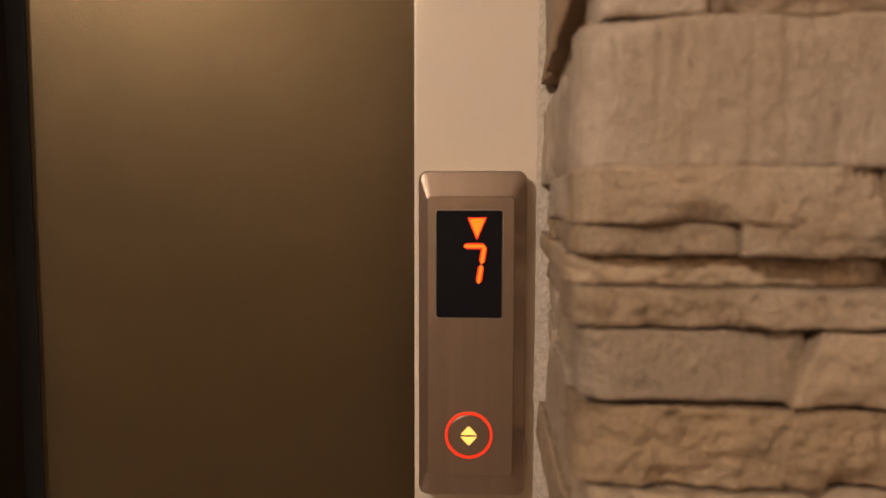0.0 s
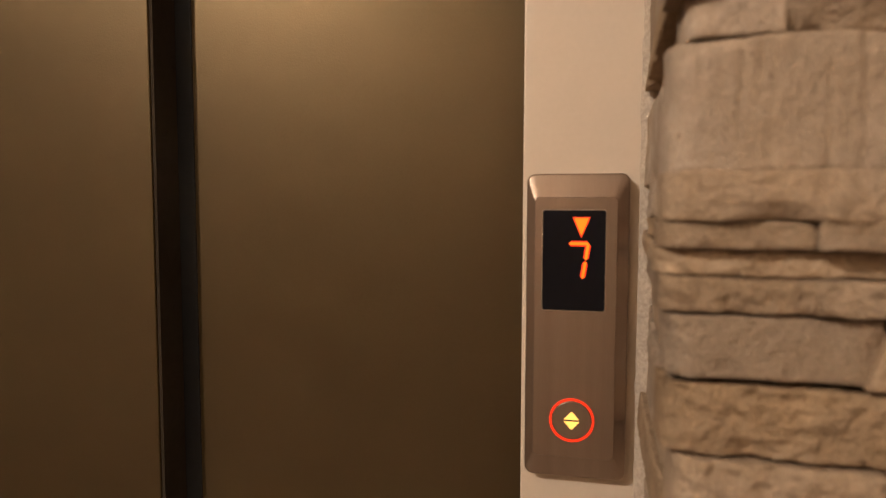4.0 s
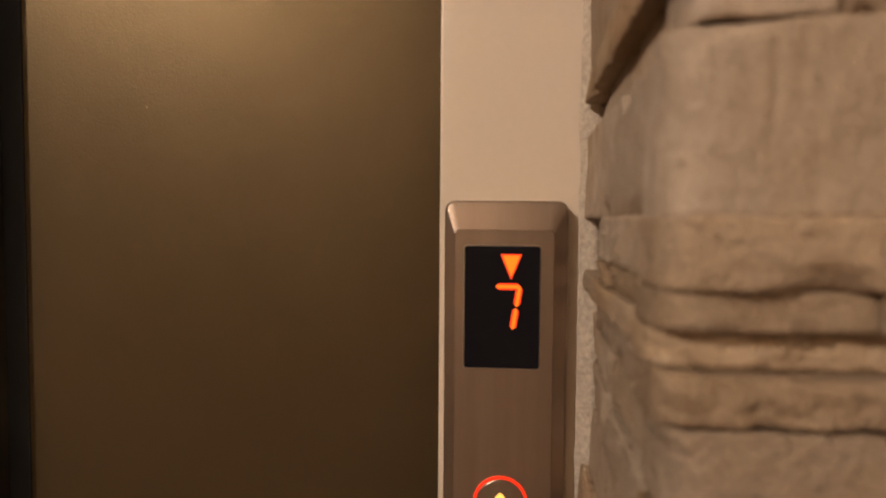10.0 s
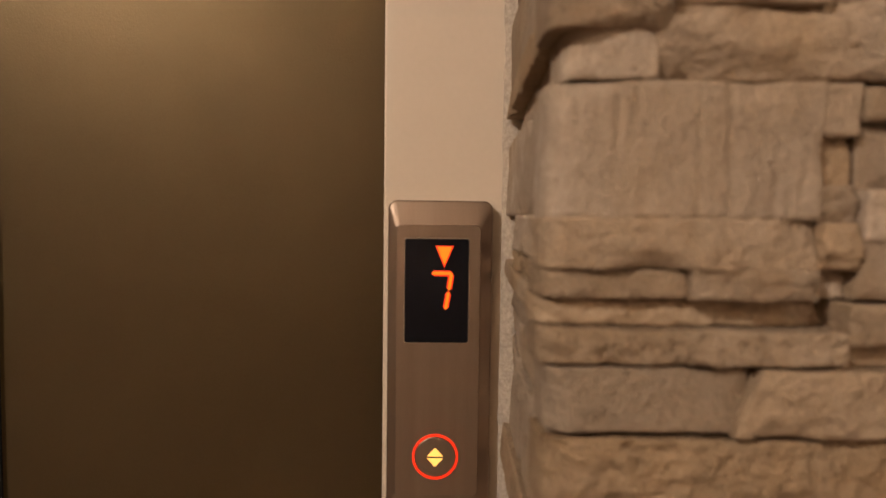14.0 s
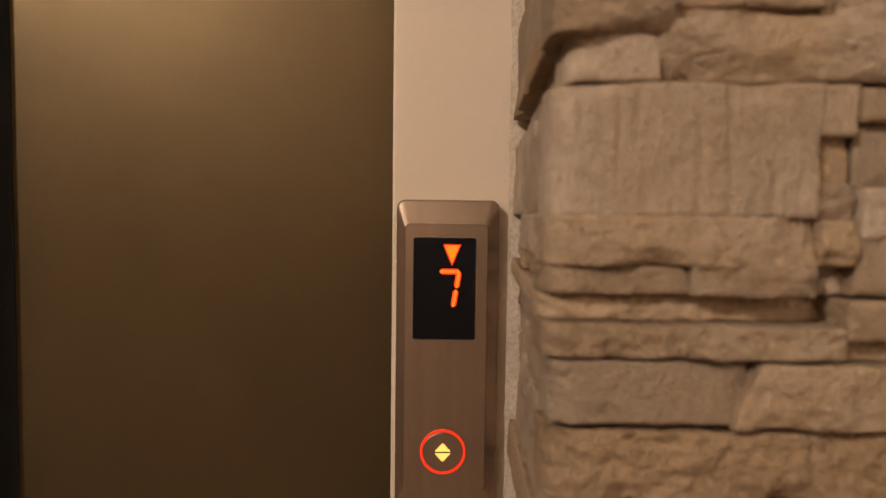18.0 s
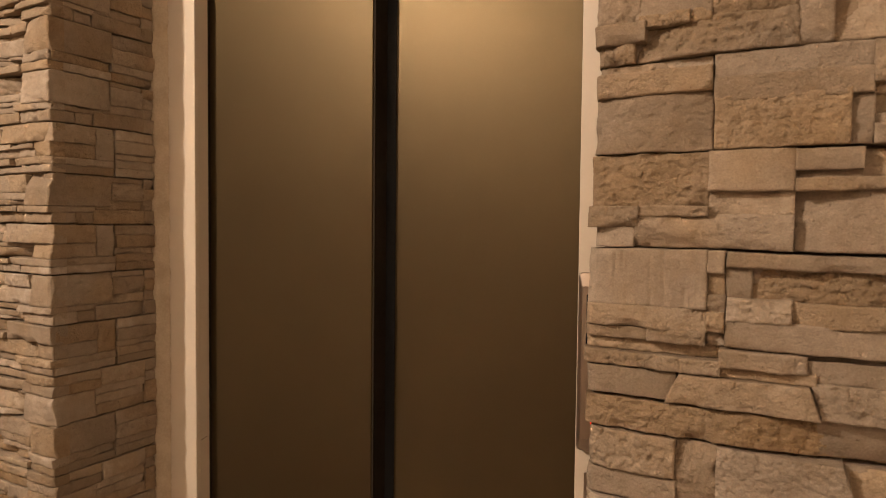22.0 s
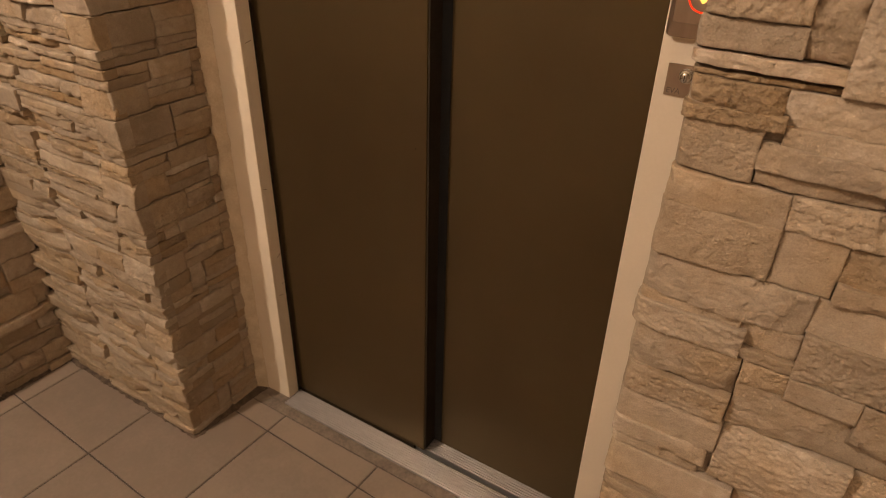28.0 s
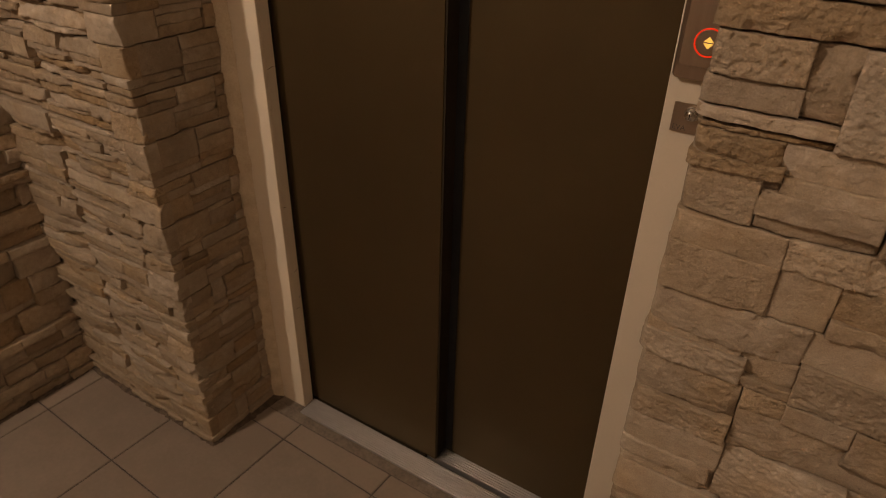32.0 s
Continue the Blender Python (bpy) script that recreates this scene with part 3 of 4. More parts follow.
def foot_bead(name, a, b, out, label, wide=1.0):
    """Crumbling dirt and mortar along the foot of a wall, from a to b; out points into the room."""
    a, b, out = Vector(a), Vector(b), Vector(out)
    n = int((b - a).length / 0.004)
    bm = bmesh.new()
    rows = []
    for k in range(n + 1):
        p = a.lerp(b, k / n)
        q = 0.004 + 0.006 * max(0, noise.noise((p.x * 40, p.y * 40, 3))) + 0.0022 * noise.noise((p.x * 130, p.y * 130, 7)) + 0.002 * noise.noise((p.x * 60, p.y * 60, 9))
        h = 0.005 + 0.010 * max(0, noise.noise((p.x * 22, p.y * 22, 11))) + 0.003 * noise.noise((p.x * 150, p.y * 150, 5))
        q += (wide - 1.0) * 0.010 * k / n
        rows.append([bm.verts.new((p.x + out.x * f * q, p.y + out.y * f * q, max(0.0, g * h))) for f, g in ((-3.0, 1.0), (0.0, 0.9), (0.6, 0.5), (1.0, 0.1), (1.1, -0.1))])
    for u, v in zip(rows, rows[1:]):
        for i in range(4):
            bm.faces.new((u[i], u[i + 1], v[i + 1], v[i]))
    bmesh.ops.recalc_face_normals(bm, faces=bm.faces[:])
    return thing(name, bm, DIRT, label, "dirt edge", "structure", smooth=True)


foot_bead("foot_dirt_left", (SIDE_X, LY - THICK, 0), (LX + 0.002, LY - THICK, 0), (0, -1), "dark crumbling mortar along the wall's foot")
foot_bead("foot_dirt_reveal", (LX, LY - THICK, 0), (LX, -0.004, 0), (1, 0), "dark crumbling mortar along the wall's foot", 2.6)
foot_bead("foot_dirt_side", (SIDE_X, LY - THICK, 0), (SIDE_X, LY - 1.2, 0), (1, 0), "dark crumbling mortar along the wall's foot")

# ---- call panel ----
PX0, PX1, PZ0, PZ1 = 0.0045, 0.0882, 1.0710, 1.3280
PF = -0.016
call = group_root("call_panel", "brushed steel lift call panel, its round button lit red", "call panel", at=(0, 0, 0))


housing = part("housing", loft([
    (rounded(PX0, PX1, PZ0, PZ1, 0.007), -0.0004),
    (rounded(PX0, PX1, PZ0, PZ1, 0.007), -0.0094),
    (rounded(PX0 + 0.0004, PX1 - 0.0004, PZ0 + 0.0004, PZ1 - 0.0004, 0.0067), -0.0105),
    (rounded(PX0 + 0.0013, PX1 - 0.0013, PZ0 + 0.0013, PZ1 - 0.0013, 0.0060), -0.0113),
    (rounded(PX0 + 0.0068, PX1 - 0.0095, PZ0 + 0.0185, PZ1 - 0.0195, 0.004), PF + 0.0012),
    (rounded(PX0 + 0.0074, PX1 - 0.0101, PZ0 + 0.0191, PZ1 - 0.0201, 0.004), PF),
]), STEEL, call)
DX0, DX1, DZ0, DZ1 = 0.0185, 0.0690, 1.2150, 1.2975
part("window_rim", prism(rounded(DX0 - 0.0008, DX1 + 0.0008, DZ0 - 0.0008, DZ1 + 0.0008, 0.0025), PF - 0.0006, PF + 0.001), CHROME, call, "thin steel rim round the display")
display = part("display", prism(rounded(DX0, DX1, DZ0, DZ1, 0.002), PF - 0.0012, PF + 0.001), GLASS, call, "black glass floor display")

SEG_Y = PF - 0.0016


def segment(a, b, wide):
    """One bar of the number, with pointed ends, from a to b: a red diffuser, widened to paint lens glow, and the bright
    core on it.
    """
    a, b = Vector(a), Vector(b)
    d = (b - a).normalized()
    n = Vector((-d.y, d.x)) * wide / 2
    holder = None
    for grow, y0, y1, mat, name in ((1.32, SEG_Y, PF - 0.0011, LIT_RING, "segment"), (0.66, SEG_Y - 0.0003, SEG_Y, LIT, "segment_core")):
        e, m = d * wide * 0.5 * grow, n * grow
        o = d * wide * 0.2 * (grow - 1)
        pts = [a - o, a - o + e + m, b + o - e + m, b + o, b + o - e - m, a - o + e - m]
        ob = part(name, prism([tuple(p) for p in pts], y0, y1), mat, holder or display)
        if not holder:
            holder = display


CX, CZ, CW, CH, LEAN = 0.0453, 1.2565, 0.0160, 0.0143, 0.16


def spot(x, z):
    return (CX + x * CW / 2 + LEAN * z * CH, CZ + z * CH)


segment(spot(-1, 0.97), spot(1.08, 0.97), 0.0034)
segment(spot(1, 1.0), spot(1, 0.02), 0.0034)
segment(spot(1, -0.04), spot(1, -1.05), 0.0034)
# Larger red triangle: diffuser edge plus painted lens glow.
part("arrow_halo", prism([(0.0424, 1.2922), (0.0570, 1.2922), (0.0497, 1.2748)], SEG_Y, PF - 0.0011), LIT_RING, display, "red diffuser rim with glow painted round the lit arrow")
part("arrow", prism([(0.0438, 1.2913), (0.0556, 1.2913), (0.0497, 1.2770)], SEG_Y - 0.0003, SEG_Y), LIT, display, "lit orange arrow pointing down")

BX, BZ, BR = 0.0440, 1.1220, 0.0187


button = part("button", disc_bm(BX, BZ, BR - 0.0025, PF - 0.0016, PF + 0.001), STEEL, call, "round brushed steel push button")
part("light_ring", ring_bm(BX, BZ, BR - 0.0019, BR - 0.0002, PF - 0.0012, PF + 0.001), LIT_RING, button, "red glowing ring")
for s in (1, -1):
    part("arrow_icon", prism([(BX - 0.0064, BZ + s * 0.0008), (BX + 0.0064, BZ + s * 0.0008), (BX + 0.0007, BZ + s * 0.0072), (BX - 0.0007, BZ + s * 0.0072)], PF - 0.0021, PF - 0.0012), LIT_CORE, button, "lit yellow arrow")

# ---- key switch plate ----
KX, KZ = 0.0150, 0.9945
key = thing("key_switch", prism(rounded(KX, KX + 0.056, KZ, KZ + 0.042, 0.001), -0.0022, -0.0003), STEEL, "small steel plate with a key switch under the call panel", "key switch")
part("lock_collar", disc_bm(KX + 0.026, KZ + 0.029, 0.0100, -0.007, -0.0021), CHROME, key, "chrome collar")
LOCK_X, LOCK_Z = KX + 0.026, KZ + 0.029
dome = [(0.0076, -0.0065), (0.0076, -0.0135), (0.0071, -0.0152), (0.0058, -0.0166), (0.0038, -0.0175), (0.0014, -0.0179)]
part("lock_cylinder", loft([([(LOCK_X + r * math.cos(2 * math.pi * k / 32), LOCK_Z + r * math.sin(2 * math.pi * k / 32)) for k in range(32)], y) for r, y in dome]), CHROME, key, "chrome lock cylinder", smooth=True)
part("key_slot", box_bm(LOCK_X - 0.0005, LOCK_X + 0.0005, -0.0184, -0.0172, LOCK_Z - 0.0034, LOCK_Z + 0.0034), DARK, key, "dark key slot")
font = bpy.data.curves.new("plate_text", "FONT")
font.body, font.size = "EVA", 0.0105
tmp = bpy.data.objects.new("plate_text", font)
scene.collection.objects.link(tmp)
bpy.context.view_layer.update()
txt = bpy.data.meshes.new_from_object(tmp.evaluated_get(bpy.context.evaluated_depsgraph_get()))
bpy.data.objects.remove(tmp)
txt.materials.clear()
txt.materials.append(GREY_PAINT)
lettering = new("lettering", txt)
lettering.parent = key
lettering.matrix_basis = pose(KX + 0.0025, -0.0025, KZ + 0.0035, 90, 0, 0)

# ---- ceiling lamp ----
# The second fixture is made up to go with the fill light.
for where in (LAMP, FILL_AT):
    lamp = group_root("ceiling_lamp", "round white ceiling plate of an assumed lamp, out of view", "ceiling lamp", at=(where.x, where.y, CEIL), group="ceiling lamps")
    bm = bmesh.new()
    bmesh.ops.create_cone(bm, cap_ends=True, segments=40, radius1=0.08, radius2=0.06, depth=0.018, matrix=Matrix.Translation((0, 0, -0.0095)))
    part("base_plate", bm, WHITE, lamp)
    bm = bmesh.new()
    bmesh.ops.create_cone(bm, cap_ends=True, segments=24, radius1=0.021, radius2=0.024, depth=0.030, matrix=Matrix.Translation((0, 0, -0.0335)))
    part("lamp_holder", bm, WHITE, lamp, "white plastic bulb holder")

# ---- lift cab behind the doors ----
cab = group_root("lift_cab", "lift cab with dark green walls and pale tiled floor", "lift cab", kind="structure")
part("cab_floor", box_bm(-1.06, 0.24, 0.305, 2.30, -0.10, -0.006), DARK, cab)
for i in range(3):
    for j in range(4):
        x0, y0 = -1.04 + i * 0.445, 0.31 + j * 0.52
        part("cab_tile", box_bm(x0 + 0.0015, min(x0 + 0.4435, 0.24), y0 + 0.0015, min(y0 + 0.5185, 2.28), -0.008, 0.001), MARBLE, cab)
part("cab_wall", box_bm(-1.10, -1.05, 0.2, 2.35, 0, 2.3), GREEN, cab)
part("cab_wall", box_bm(0.24, 0.29, 0.2, 2.35, 0, 2.3), GREEN, cab)
part("cab_wall", box_bm(-1.05, 0.24, 2.29, 2.35, 0, 2.3), GREEN, cab)
part("corner_post", box_bm(-1.05, -0.99, 2.23, 2.29, 0.0, 2.3, 0.01), STEEL, cab, "pale steel corner post")
part("skirting", box_bm(-1.05, -1.038, 0.31, 2.23, 0.002, 0.07), STEEL, cab, "steel skirting")
part("skirting", box_bm(-0.99, 0.24, 2.278, 2.29, 0.002, 0.07), STEEL, cab, "steel skirting")
part("cab_ceiling", box_bm(-1.1, 0.29, 0.2, 2.35, 2.3, 2.36), WHITE, cab)
ribbed("cab_sill", -0.9, 0.1, 0.19, 0.30, 8, 0.003, cab)

# ---- stone facing ----
COURSE_TOP = [(91, 141, 1576, 1593, 8), (91, 136, 1593, 1632, 2), (93, 130, 1556, 1577, 1), (131, 201, 1596, 1630, 1), (135, 182, 1589, 1598, 6), (182, 201, 1589, 1616, 2), (132, 273, 1555, 1590, 4), (201, 272, 1587, 1639, 1), (273, 300, 1558, 1619, 3), (300, 525, 1556, 1603, 2)]
COURSE_A = [(94, 203, 1542, 1556, -7), (93, 203, 1524, 1545, 5), (92, 204, 1467, 1527, 2), (205, 330, 1530, 1557, 0), (205, 330, 1512, 1533, 2), (206, 314, 1466, 1515, 3), (313, 331, 1466, 1513, -3), (330, 384, 1521, 1556, 4), (331, 385, 1511, 1522, -6), (383, 527, 1509, 1558, -1), (331, 527, 1490, 1512, 4), (332, 444, 1482, 1493, -6), (332, 444, 1465, 1484, 1), (444, 528, 1464, 1492, -7)]
COURSE_B = [(88, 202, 1414, 1467, 2), (87, 137, 1395, 1414, 7), (95, 133, 1375, 1395, 0), (137, 202, 1406, 1414, 4), (132, 274, 1374, 1406, 2), (202, 274, 1430, 1466, 5), (202, 274, 1407, 1430, -4), (274, 325, 1447, 1464, 2), (275, 325, 1438, 1448, -7), (325, 529, 1437, 1463, -3), (275, 448, 1429, 1438, 6), (275, 450, 1374, 1430, -2), (448, 530, 1423, 1435, -5), (448, 530, 1408, 1423, 5), (449, 531, 1372, 1408, -1)]
COURSE_C = [(88, 203, 1318, 1372, 3), (87, 204, 1296, 1316, 6), (86, 150, 1283, 1293, 1), (150, 203, 1283, 1295, 5), (203, 218, 1352, 1371, 3), (204, 218, 1331, 1352, -5), (204, 219, 1314, 1330, 1), (204, 219, 1297, 1314, 7), (205, 219, 1282, 1297, -8), (220, 396, 1358, 1370, 5), (220, 241, 1328, 1357, -4), (241, 397, 1329, 1357, -7), (221, 274, 1309, 1328, 6), (273, 396, 1308, 1327, 1), (220, 366, 1280, 1308, 3), (365, 396, 1293, 1308, 3), (366, 396, 1280, 1292, 1), (397, 532, 1351, 1369, -2), (398, 533, 1318, 1349, 2), (399, 534, 1297, 1315, 6), (398, 535, 1282, 1294, -8)]
COURSE_D = [(85, 216, 1271, 1281, -6), (86, 216, 1256, 1268, 5), (216, 287, 1265, 1280, 8), (216, 294, 1255, 1263, -2), (89, 177, 1227, 1252, 3), (175, 294, 1226, 1252, 8, -12, 10), (87, 373, 1192, 1221, 2), (287, 371, 1258, 1276, -6), (295, 372, 1226, 1256, 1, 10, 0), (373, 434, 1254, 1276, 4), (374, 434, 1245, 1252, -1), (433, 481, 1246, 1278, 1), (480, 536, 1248, 1279, -1), (374, 389, 1229, 1243, -3), (388, 457, 1231, 1243, 6), (374, 433, 1210, 1229, 3), (432, 537, 1214, 1230, -6), (375, 538, 1191, 1207, 0)]
COURSE_E = [(93, 178, 1150, 1188, 6), (90, 179, 1122, 1146, 0), (178, 216, 1122, 1187, 2), (88, 216, 1107, 1117, 6), (92, 216, 1096, 1100, -1), (216, 333, 1096, 1186, 4, 0, 32), (326, 540, 1128, 1184, -1, 21, 0), (218, 354, 1095, 1104, -1), (353, 437, 1091, 1125, 2), (436, 541, 1091, 1125, -2)]
COURSE_F = [(94, 178, 1069, 1094, 2), (91, 183, 1058, 1069, 6), (95, 167, 998, 1057, 1), (178, 279, 1061, 1094, -2), (184, 277, 1044, 1061, 2), (168, 277, 1021, 1044, 5), (169, 279, 1003, 1021, -2), (281, 306, 1030, 1094, -1), (307, 450, 1048, 1094, 3), (307, 450, 1004, 1047, -5), (281, 306, 1004, 1029, 4)]
COURSE_G = [(92, 206, 966, 1000, 2), (91, 206, 908, 966, 6), (207, 263, 906, 967, -2), (207, 300, 967, 1002, 3), (263, 362, 926, 967, 2), (265, 362, 904, 926, 6), (300, 450, 967, 1002, -3), (362, 450, 904, 967, 1)]
COURSE_H = [(90, 255, 855, 905, 3), (89, 197, 842, 855, -3), (86, 205, 810, 842, 4), (197, 256, 822, 855, -6), (205, 257, 810, 822, 2), (255, 372, 863, 904, 1), (257, 371, 810, 863, 6), (373, 450, 851, 902, 0), (373, 450, 810, 850, 4)]
COURSE_I = [(90, 210, 751, 807, 1), (92, 210, 715, 751, 6), (212, 257, 779, 806, 2), (212, 325, 716, 779, -1), (257, 325, 779, 806, 5), (326, 412, 712, 804, 3), (413, 500, 712, 804, 0)]
COURSE_J = [(91, 212, 666, 711, 1), (91, 206, 640, 666, 5), (92, 200, 621, 640, -1), (200, 213, 621, 666, -4), (213, 344, 632, 712, 3), (206, 344, 621, 632, -2), (345, 450, 622, 710, -2)]

front_r = Matrix.Translation((0, RY, 0))
front_l = Matrix.Translation((0, LY, 0))
reveal_l = Matrix(((0, -1, 0, LX - THICK), (1, 0, 0, 0), (0, 0, 1, 0), (0, 0, 0, 1)))
reveal_r = Matrix.Translation((0.0118, 0, 0)) @ Matrix(((0, 1, 0, RX + THICK), (-1, 0, 0, 0), (0, 0, 1, 0), (0, 0, 0, 1))) @ Matrix.Rotation(-0.043, 4, "Z")
side_l = Matrix(((0, -1, 0, SIDE_X - THICK), (1, 0, 0, 0), (0, 0, 1, 0), (0, 0, 0, 1)))

LINES = (1.645, 1.556, 1.467, 1.3735, 1.282, 1.189, 1.0955, 1.003, 0.906, 0.808, 0.7125, 0.620)
STEP = 0.0009
SPECIAL = {(9, 132): "comb", (9, 130): "rough", (9, 141): "flaky", (9, 147): "split", (20, 153): "smooth", (21, 147): "rough", (22, 110): "rough", (9, 115): "flaky", (27, 137): "smooth", (9, 119): "rough", (22, 128): "smooth", (32, 71): "smooth"}
near, beds = [], []
for course, top, foot in zip((COURSE_TOP, COURSE_A, COURSE_B, COURSE_C, COURSE_D, COURSE_E, COURSE_F, COURSE_G, COURSE_H, COURSE_I, COURSE_J), LINES, LINES[1:]):
    far_end = max(b for a, b, *_ in course) / 1000
    for a, b, c, d, e, *lean in course:
        near.append((a / 1000 - 0.0004, b / 1000 + 0.0004, max(c / 1000 - 0.0012, foot + 0.0006), min(d / 1000 + 0.0012, top - 0.0006), THICK + e * STEP, *[q / 1000 for q in lean]))
    beds.append((0.094, far_end - 0.002, foot + 0.003, top - 0.003, THICK - 0.010))
    near += cast_panels(far_end + 0.001, 0.66, foot, top, THICK, 0.0, (2, 3, 3, 4), (0.10, 0.24), 1.6)
low = []
for k in range(7):
    z1 = 0.620 - k * 0.0945
    z0 = max(z1 - 0.0945, 0.002)
    low += cast_panels(RX + rng.uniform(-0.002, 0.004), 0.62, z0, z1, THICK, rng.uniform(0.09, 0.2), (2, 3, 3, 4), (0.12, 0.30), 1.6)


def returns(stones, edge, end, base):
    """The short side of every corner stone: from the front face back to the door frame."""
    out = []
    for u0, u1, z0, z1, proud, *_ in stones:
        if u0 < edge + 0.012:
            out.append((end + rng.uniform(-0.004, 0.010), -RY + proud - 0.0065, z0, z1, base - u0 + rng.uniform(-0.0025, 0.0012)))
    return out


corner_r = returns(near + low, RX, 0.008, RX + THICK)
lay(wall_right, front_r, near + low, 300, 0.0014, 2, special=SPECIAL, turn_from=RX + 0.006, turn=0.011)
lay(wall_right, front_r, beds + beds_for(low, 0.009), 0)
lay(wall_right, reveal_r, [r for r in corner_r if 0.9 < r[2] < 1.7], 60, 0.0026, 5, styles=("smooth", "smooth", "split"), turn_to=0.2, turn=0.010)
lay(wall_right, reveal_r, [r for r in corner_r if not 0.9 < r[2] < 1.7], 0, coarse=0.005, turn_to=0.2, turn=0.010)
rest = []
for k in range(11):
    rest += cast_panels(RX, ROOM_X, 1.645 + k * 0.0945, min(1.645 + (k + 1) * 0.0945, CEIL), THICK)
for top, foot in zip(LINES, LINES[1:]):
    rest += cast_panels(0.661, ROOM_X, foot, top, THICK)
for k in range(7):
    rest += cast_panels(0.621, ROOM_X, max(0.002, 0.620 - (k + 1) * 0.0945), 0.620 - k * 0.0945, THICK)
lay(wall_right, front_r, rest, 0)
high_r = returns([r for r in rest if r[2] > 1.6], RX, 0.008, RX + THICK)
lay(wall_right, reveal_r, high_r + [(0.010, -RY, 0.004, CEIL - 0.01, THICK - 0.010)], 0, coarse=0.012)

# Corner moulds of the other wall, as (from, to, upper, lower, proud) in hundredths of the reveal and of the course, then (length, upper, lower, proud) on the front.
MOULD_P = ([(0, 54, 0, 64, 2), (0, 40, 64, 76, 0), (0, 22, 76, 100, 1), (22, 38, 76, 100, -1), (38, 86, 70, 100, 3), (54, 86, 12, 50, 2), (40, 86, 50, 70, -2), (54, 86, 0, 12, -2), (86, 100, 0, 22, 1), (86, 100, 22, 48, -1), (86, 100, 48, 70, -3), (86, 100, 70, 100, 1)],
           [(75, 0, 64, 4), (110, 64, 78, 6), (95, 78, 100, -1)])
MOULD_Q = ([(0, 55, 0, 64, 3), (0, 55, 64, 83, 1), (0, 55, 83, 100, -1), (56, 100, 0, 30, 1), (56, 100, 30, 62, 3), (56, 100, 62, 80, 0), (56, 100, 80, 100, -2)],
           [(70, 0, 64, 2), (85, 64, 83, 4), (80, 83, 100, 1)])
MOULD_R = ([(0, 40, 0, 38, 2), (40, 57, 0, 68, 0), (0, 40, 38, 68, -1), (0, 57, 68, 83, 2), (0, 57, 83, 100, 1), (58, 100, 0, 22, 2), (58, 100, 22, 50, 3), (58, 100, 50, 64, -1), (58, 100, 64, 82, 1), (58, 100, 82, 100, 2)],
           [(150, 0, 38, 3), (55, 38, 68, -2), (120, 68, 84, 5), (100, 84, 100, 2)])
MOULD_S = ([(0, 43, 0, 20, 0), (43, 86, 0, 38, 3), (0, 43, 20, 42, 1), (0, 37, 42, 100, 2), (37, 86, 38, 56, -1), (37, 85, 56, 76, 1), (37, 86, 76, 100, 0), (86, 100, 0, 26, 1), (86, 100, 26, 50, -1), (86, 100, 50, 100, 2)],
           [(90, 0, 20, 4), (100, 20, 42, 1), (95, 42, 100, 3)])
P, Q, R, S = MOULD_P, MOULD_Q, MOULD_R, MOULD_S
STACK = (R, S, P, S, R, S, P, S, Q, S, Q, S, R, P, R, P, R, P, Q, P)   # from the floor up
PITCH_L, FOOT_L = 0.0928, -0.006
front, corner, plain, plain_side = [], [], [], []
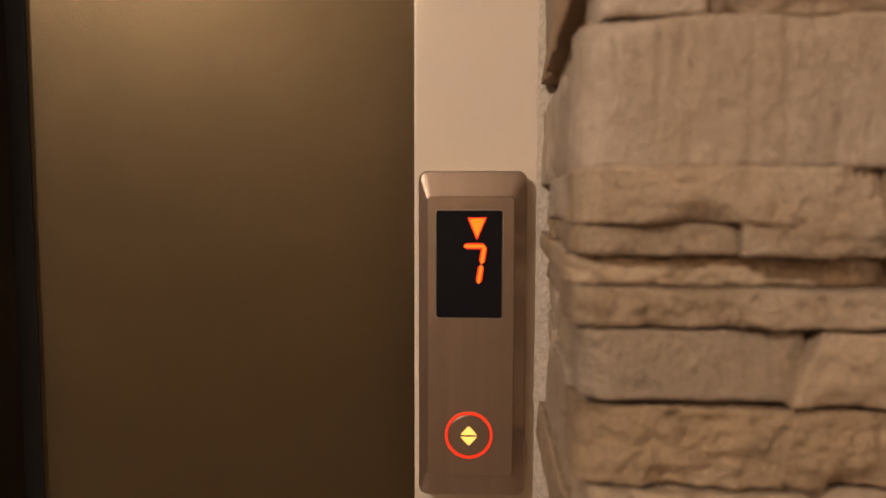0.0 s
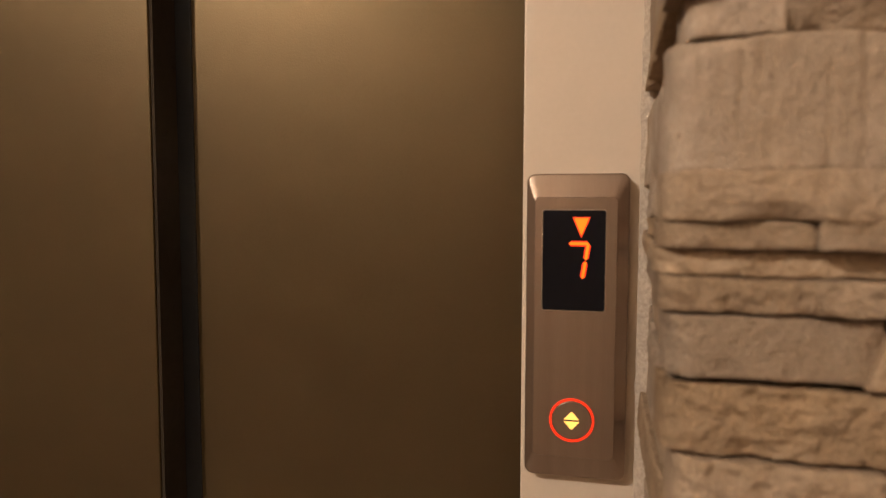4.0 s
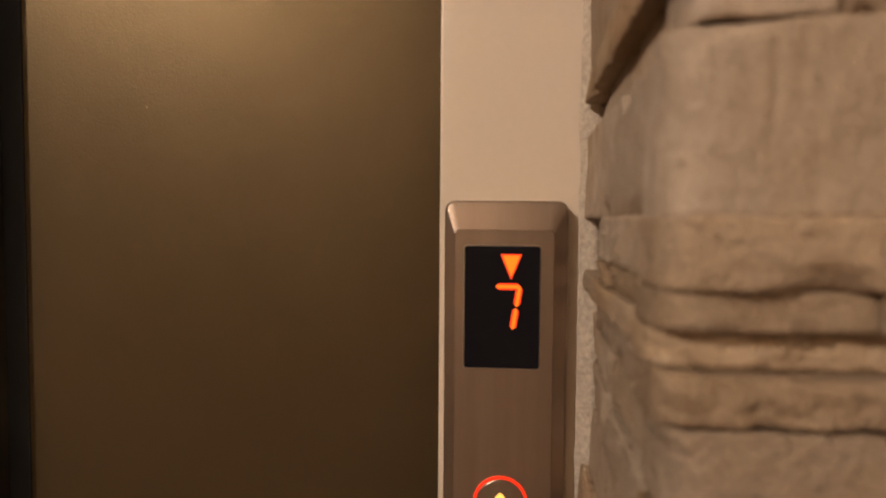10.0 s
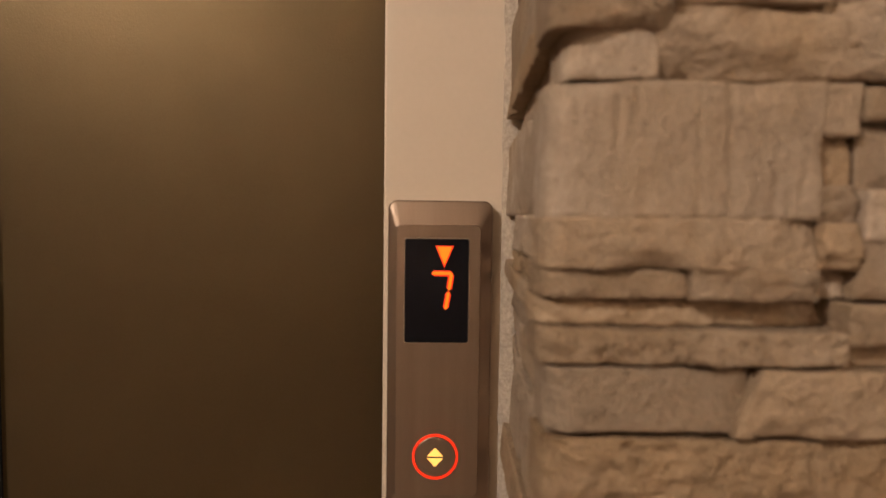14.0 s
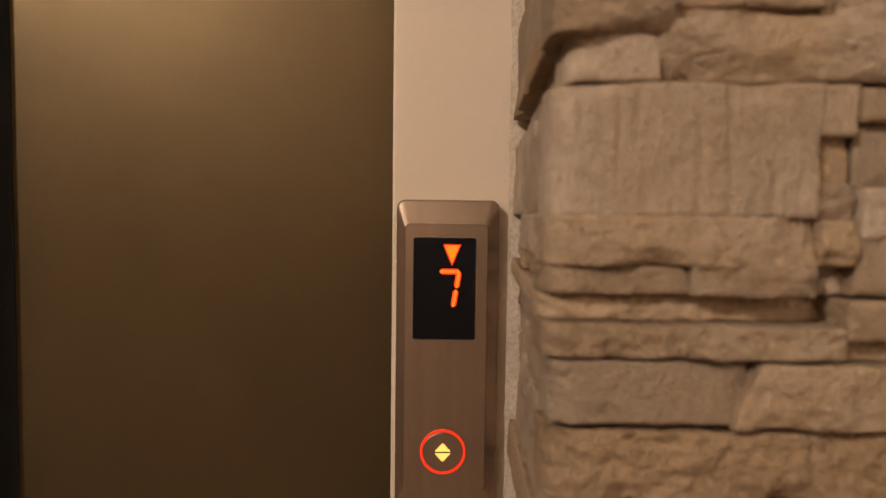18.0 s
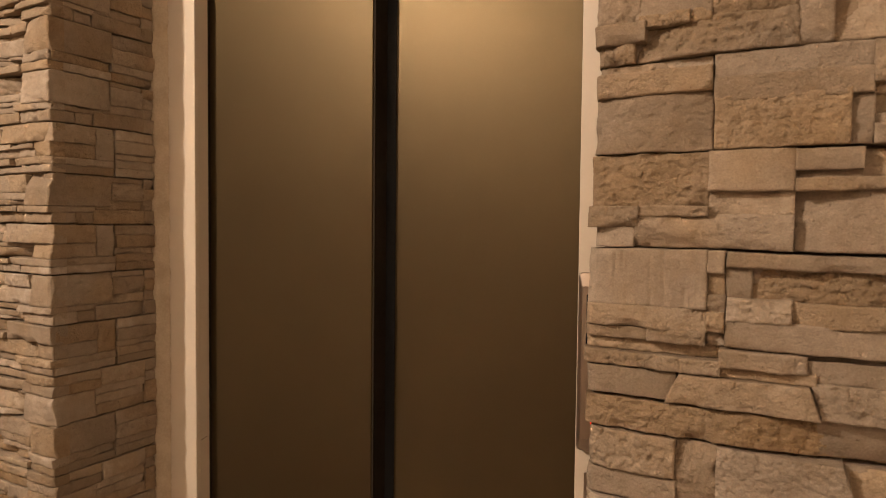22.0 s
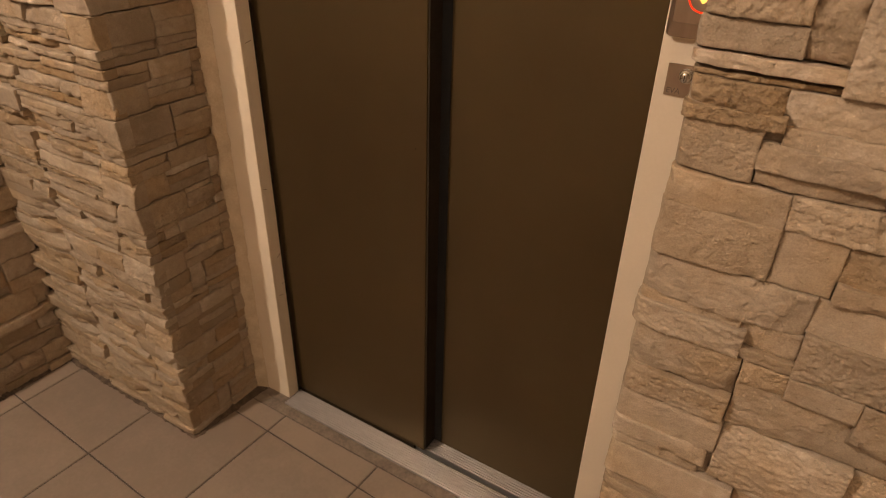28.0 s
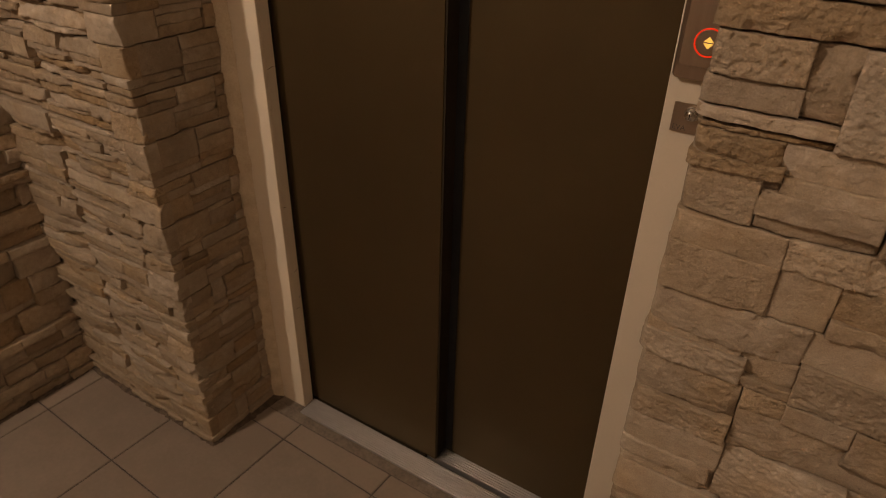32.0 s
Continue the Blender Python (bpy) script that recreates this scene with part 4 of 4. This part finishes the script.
for k in range(30):
    z0, z1 = FOOT_L + k * PITCH_L, min(FOOT_L + (k + 1) * PITCH_L, CEIL)
    if z1 - z0 < 0.02:
        continue
    if k >= len(STACK):
        plain += cast_panels(SIDE_X - 0.01, LX, max(0.002, z0), z1, THICK)
        plain_side += cast_panels(LY - THICK, -0.012, z0, z1, THICK - 0.001)
        continue
    side_rows, front_rows = STACK[k]
    h = z1 - z0 - 0.0018
    reach = LY - THICK
    for a, b, t, f, e in side_rows:
        lift = 0.0006 * noise.noise((k * 3.1, a, t))
        bottom = max(0.002, z1 - 0.0009 - h * f / 100)
        depth = -0.012 - reach
        corner.append((reach + depth * a / 100 + (0.005 if a == 0 else 0.0004), reach + depth * b / 100 + (rng.uniform(-0.008, 0.004) if b == 100 else -0.0004), bottom + 0.0002, z1 - 0.0009 - h * t / 100 - 0.0002, THICK - 0.003 + e * 0.0009 + lift))
    for n, t, f, e in front_rows:
        bottom, crown = max(0.002, z1 - 0.0009 - h * f / 100), z1 - 0.0009 - h * t / 100
        n = n / 1000 * rng.uniform(0.9, 1.1)
        beside = [q for a, b, p0, p1, q in side_rows if a == 0 and p0 <= (t + f) / 2 <= p1]
        front.append((LX - n, LX - 0.0030 + 0.0009 * beside[0], bottom + 0.0004, crown - 0.0004, THICK + e * 0.0009))
        front += cast_panels(LX - 0.33, LX - n - 0.001, bottom, crown, THICK - 0.001, 0.0, (2, 3, 4) if f - t > 30 else (1, 1, 2), (0.17, 0.33), 1.15, 0.0, 0.0004)
    front += cast_panels(SIDE_X - 0.01, LX - 0.331, max(0.002, z0), z1, THICK - 0.001, 0.0, (4, 5, 6, 7), (0.18, 0.38), 1.2, 0.0, 0.0004)
front.sort(key=lambda r: (r[1] < LX - 0.34) * 10 + abs((r[2] + r[3]) / 2 - 0.9))
lay(wall_left, front_l, front, 300, 0.0030, 4, coarse=0.005, turn_to=LX - 0.004, turn=0.0012, relief=2.7)
lay(wall_left, front_l, beds_for(front, 0.010), 0)
lay(wall_left, front_l, plain, 0)
lay(wall_left, reveal_l, corner, 250, 0.0024, 7, styles=("smooth", "smooth", "smooth", "split"), turn_from=LY - THICK + 0.01, turn=0.0012)
lay(wall_left, reveal_l, [(LY - 0.02, -0.016, 0.004, len(STACK) * PITCH_L - 0.01, THICK - 0.009)], 0, coarse=0.02)
lay(wall_left, reveal_l, plain_side, 0)
vis, far = [], []
for k in range(30):
    z0, z1 = max(0.002, FOOT_L + k * PITCH_L), min(FOOT_L + (k + 1) * PITCH_L, CEIL)
    if z1 - z0 < 0.02:
        continue
    if z0 < 0.8:
        vis += cast_panels(LY - 0.75, LY - 0.014, z0, z1, THICK, 0.0, (2, 3, 3, 4), (0.1, 0.3), 1.9, 0.0, 0.0006)
        far += cast_panels(ROOM_Y, LY - 0.75, z0, z1, THICK)
    else:
        far += cast_panels(ROOM_Y, LY - 0.03, z0, z1, THICK)
lay(wall_side, side_l, vis, 200, 0.005, 8, relief=2.0)
lay(wall_side, side_l, beds_for(vis), 0)
lay(wall_side, side_l, far, 0)
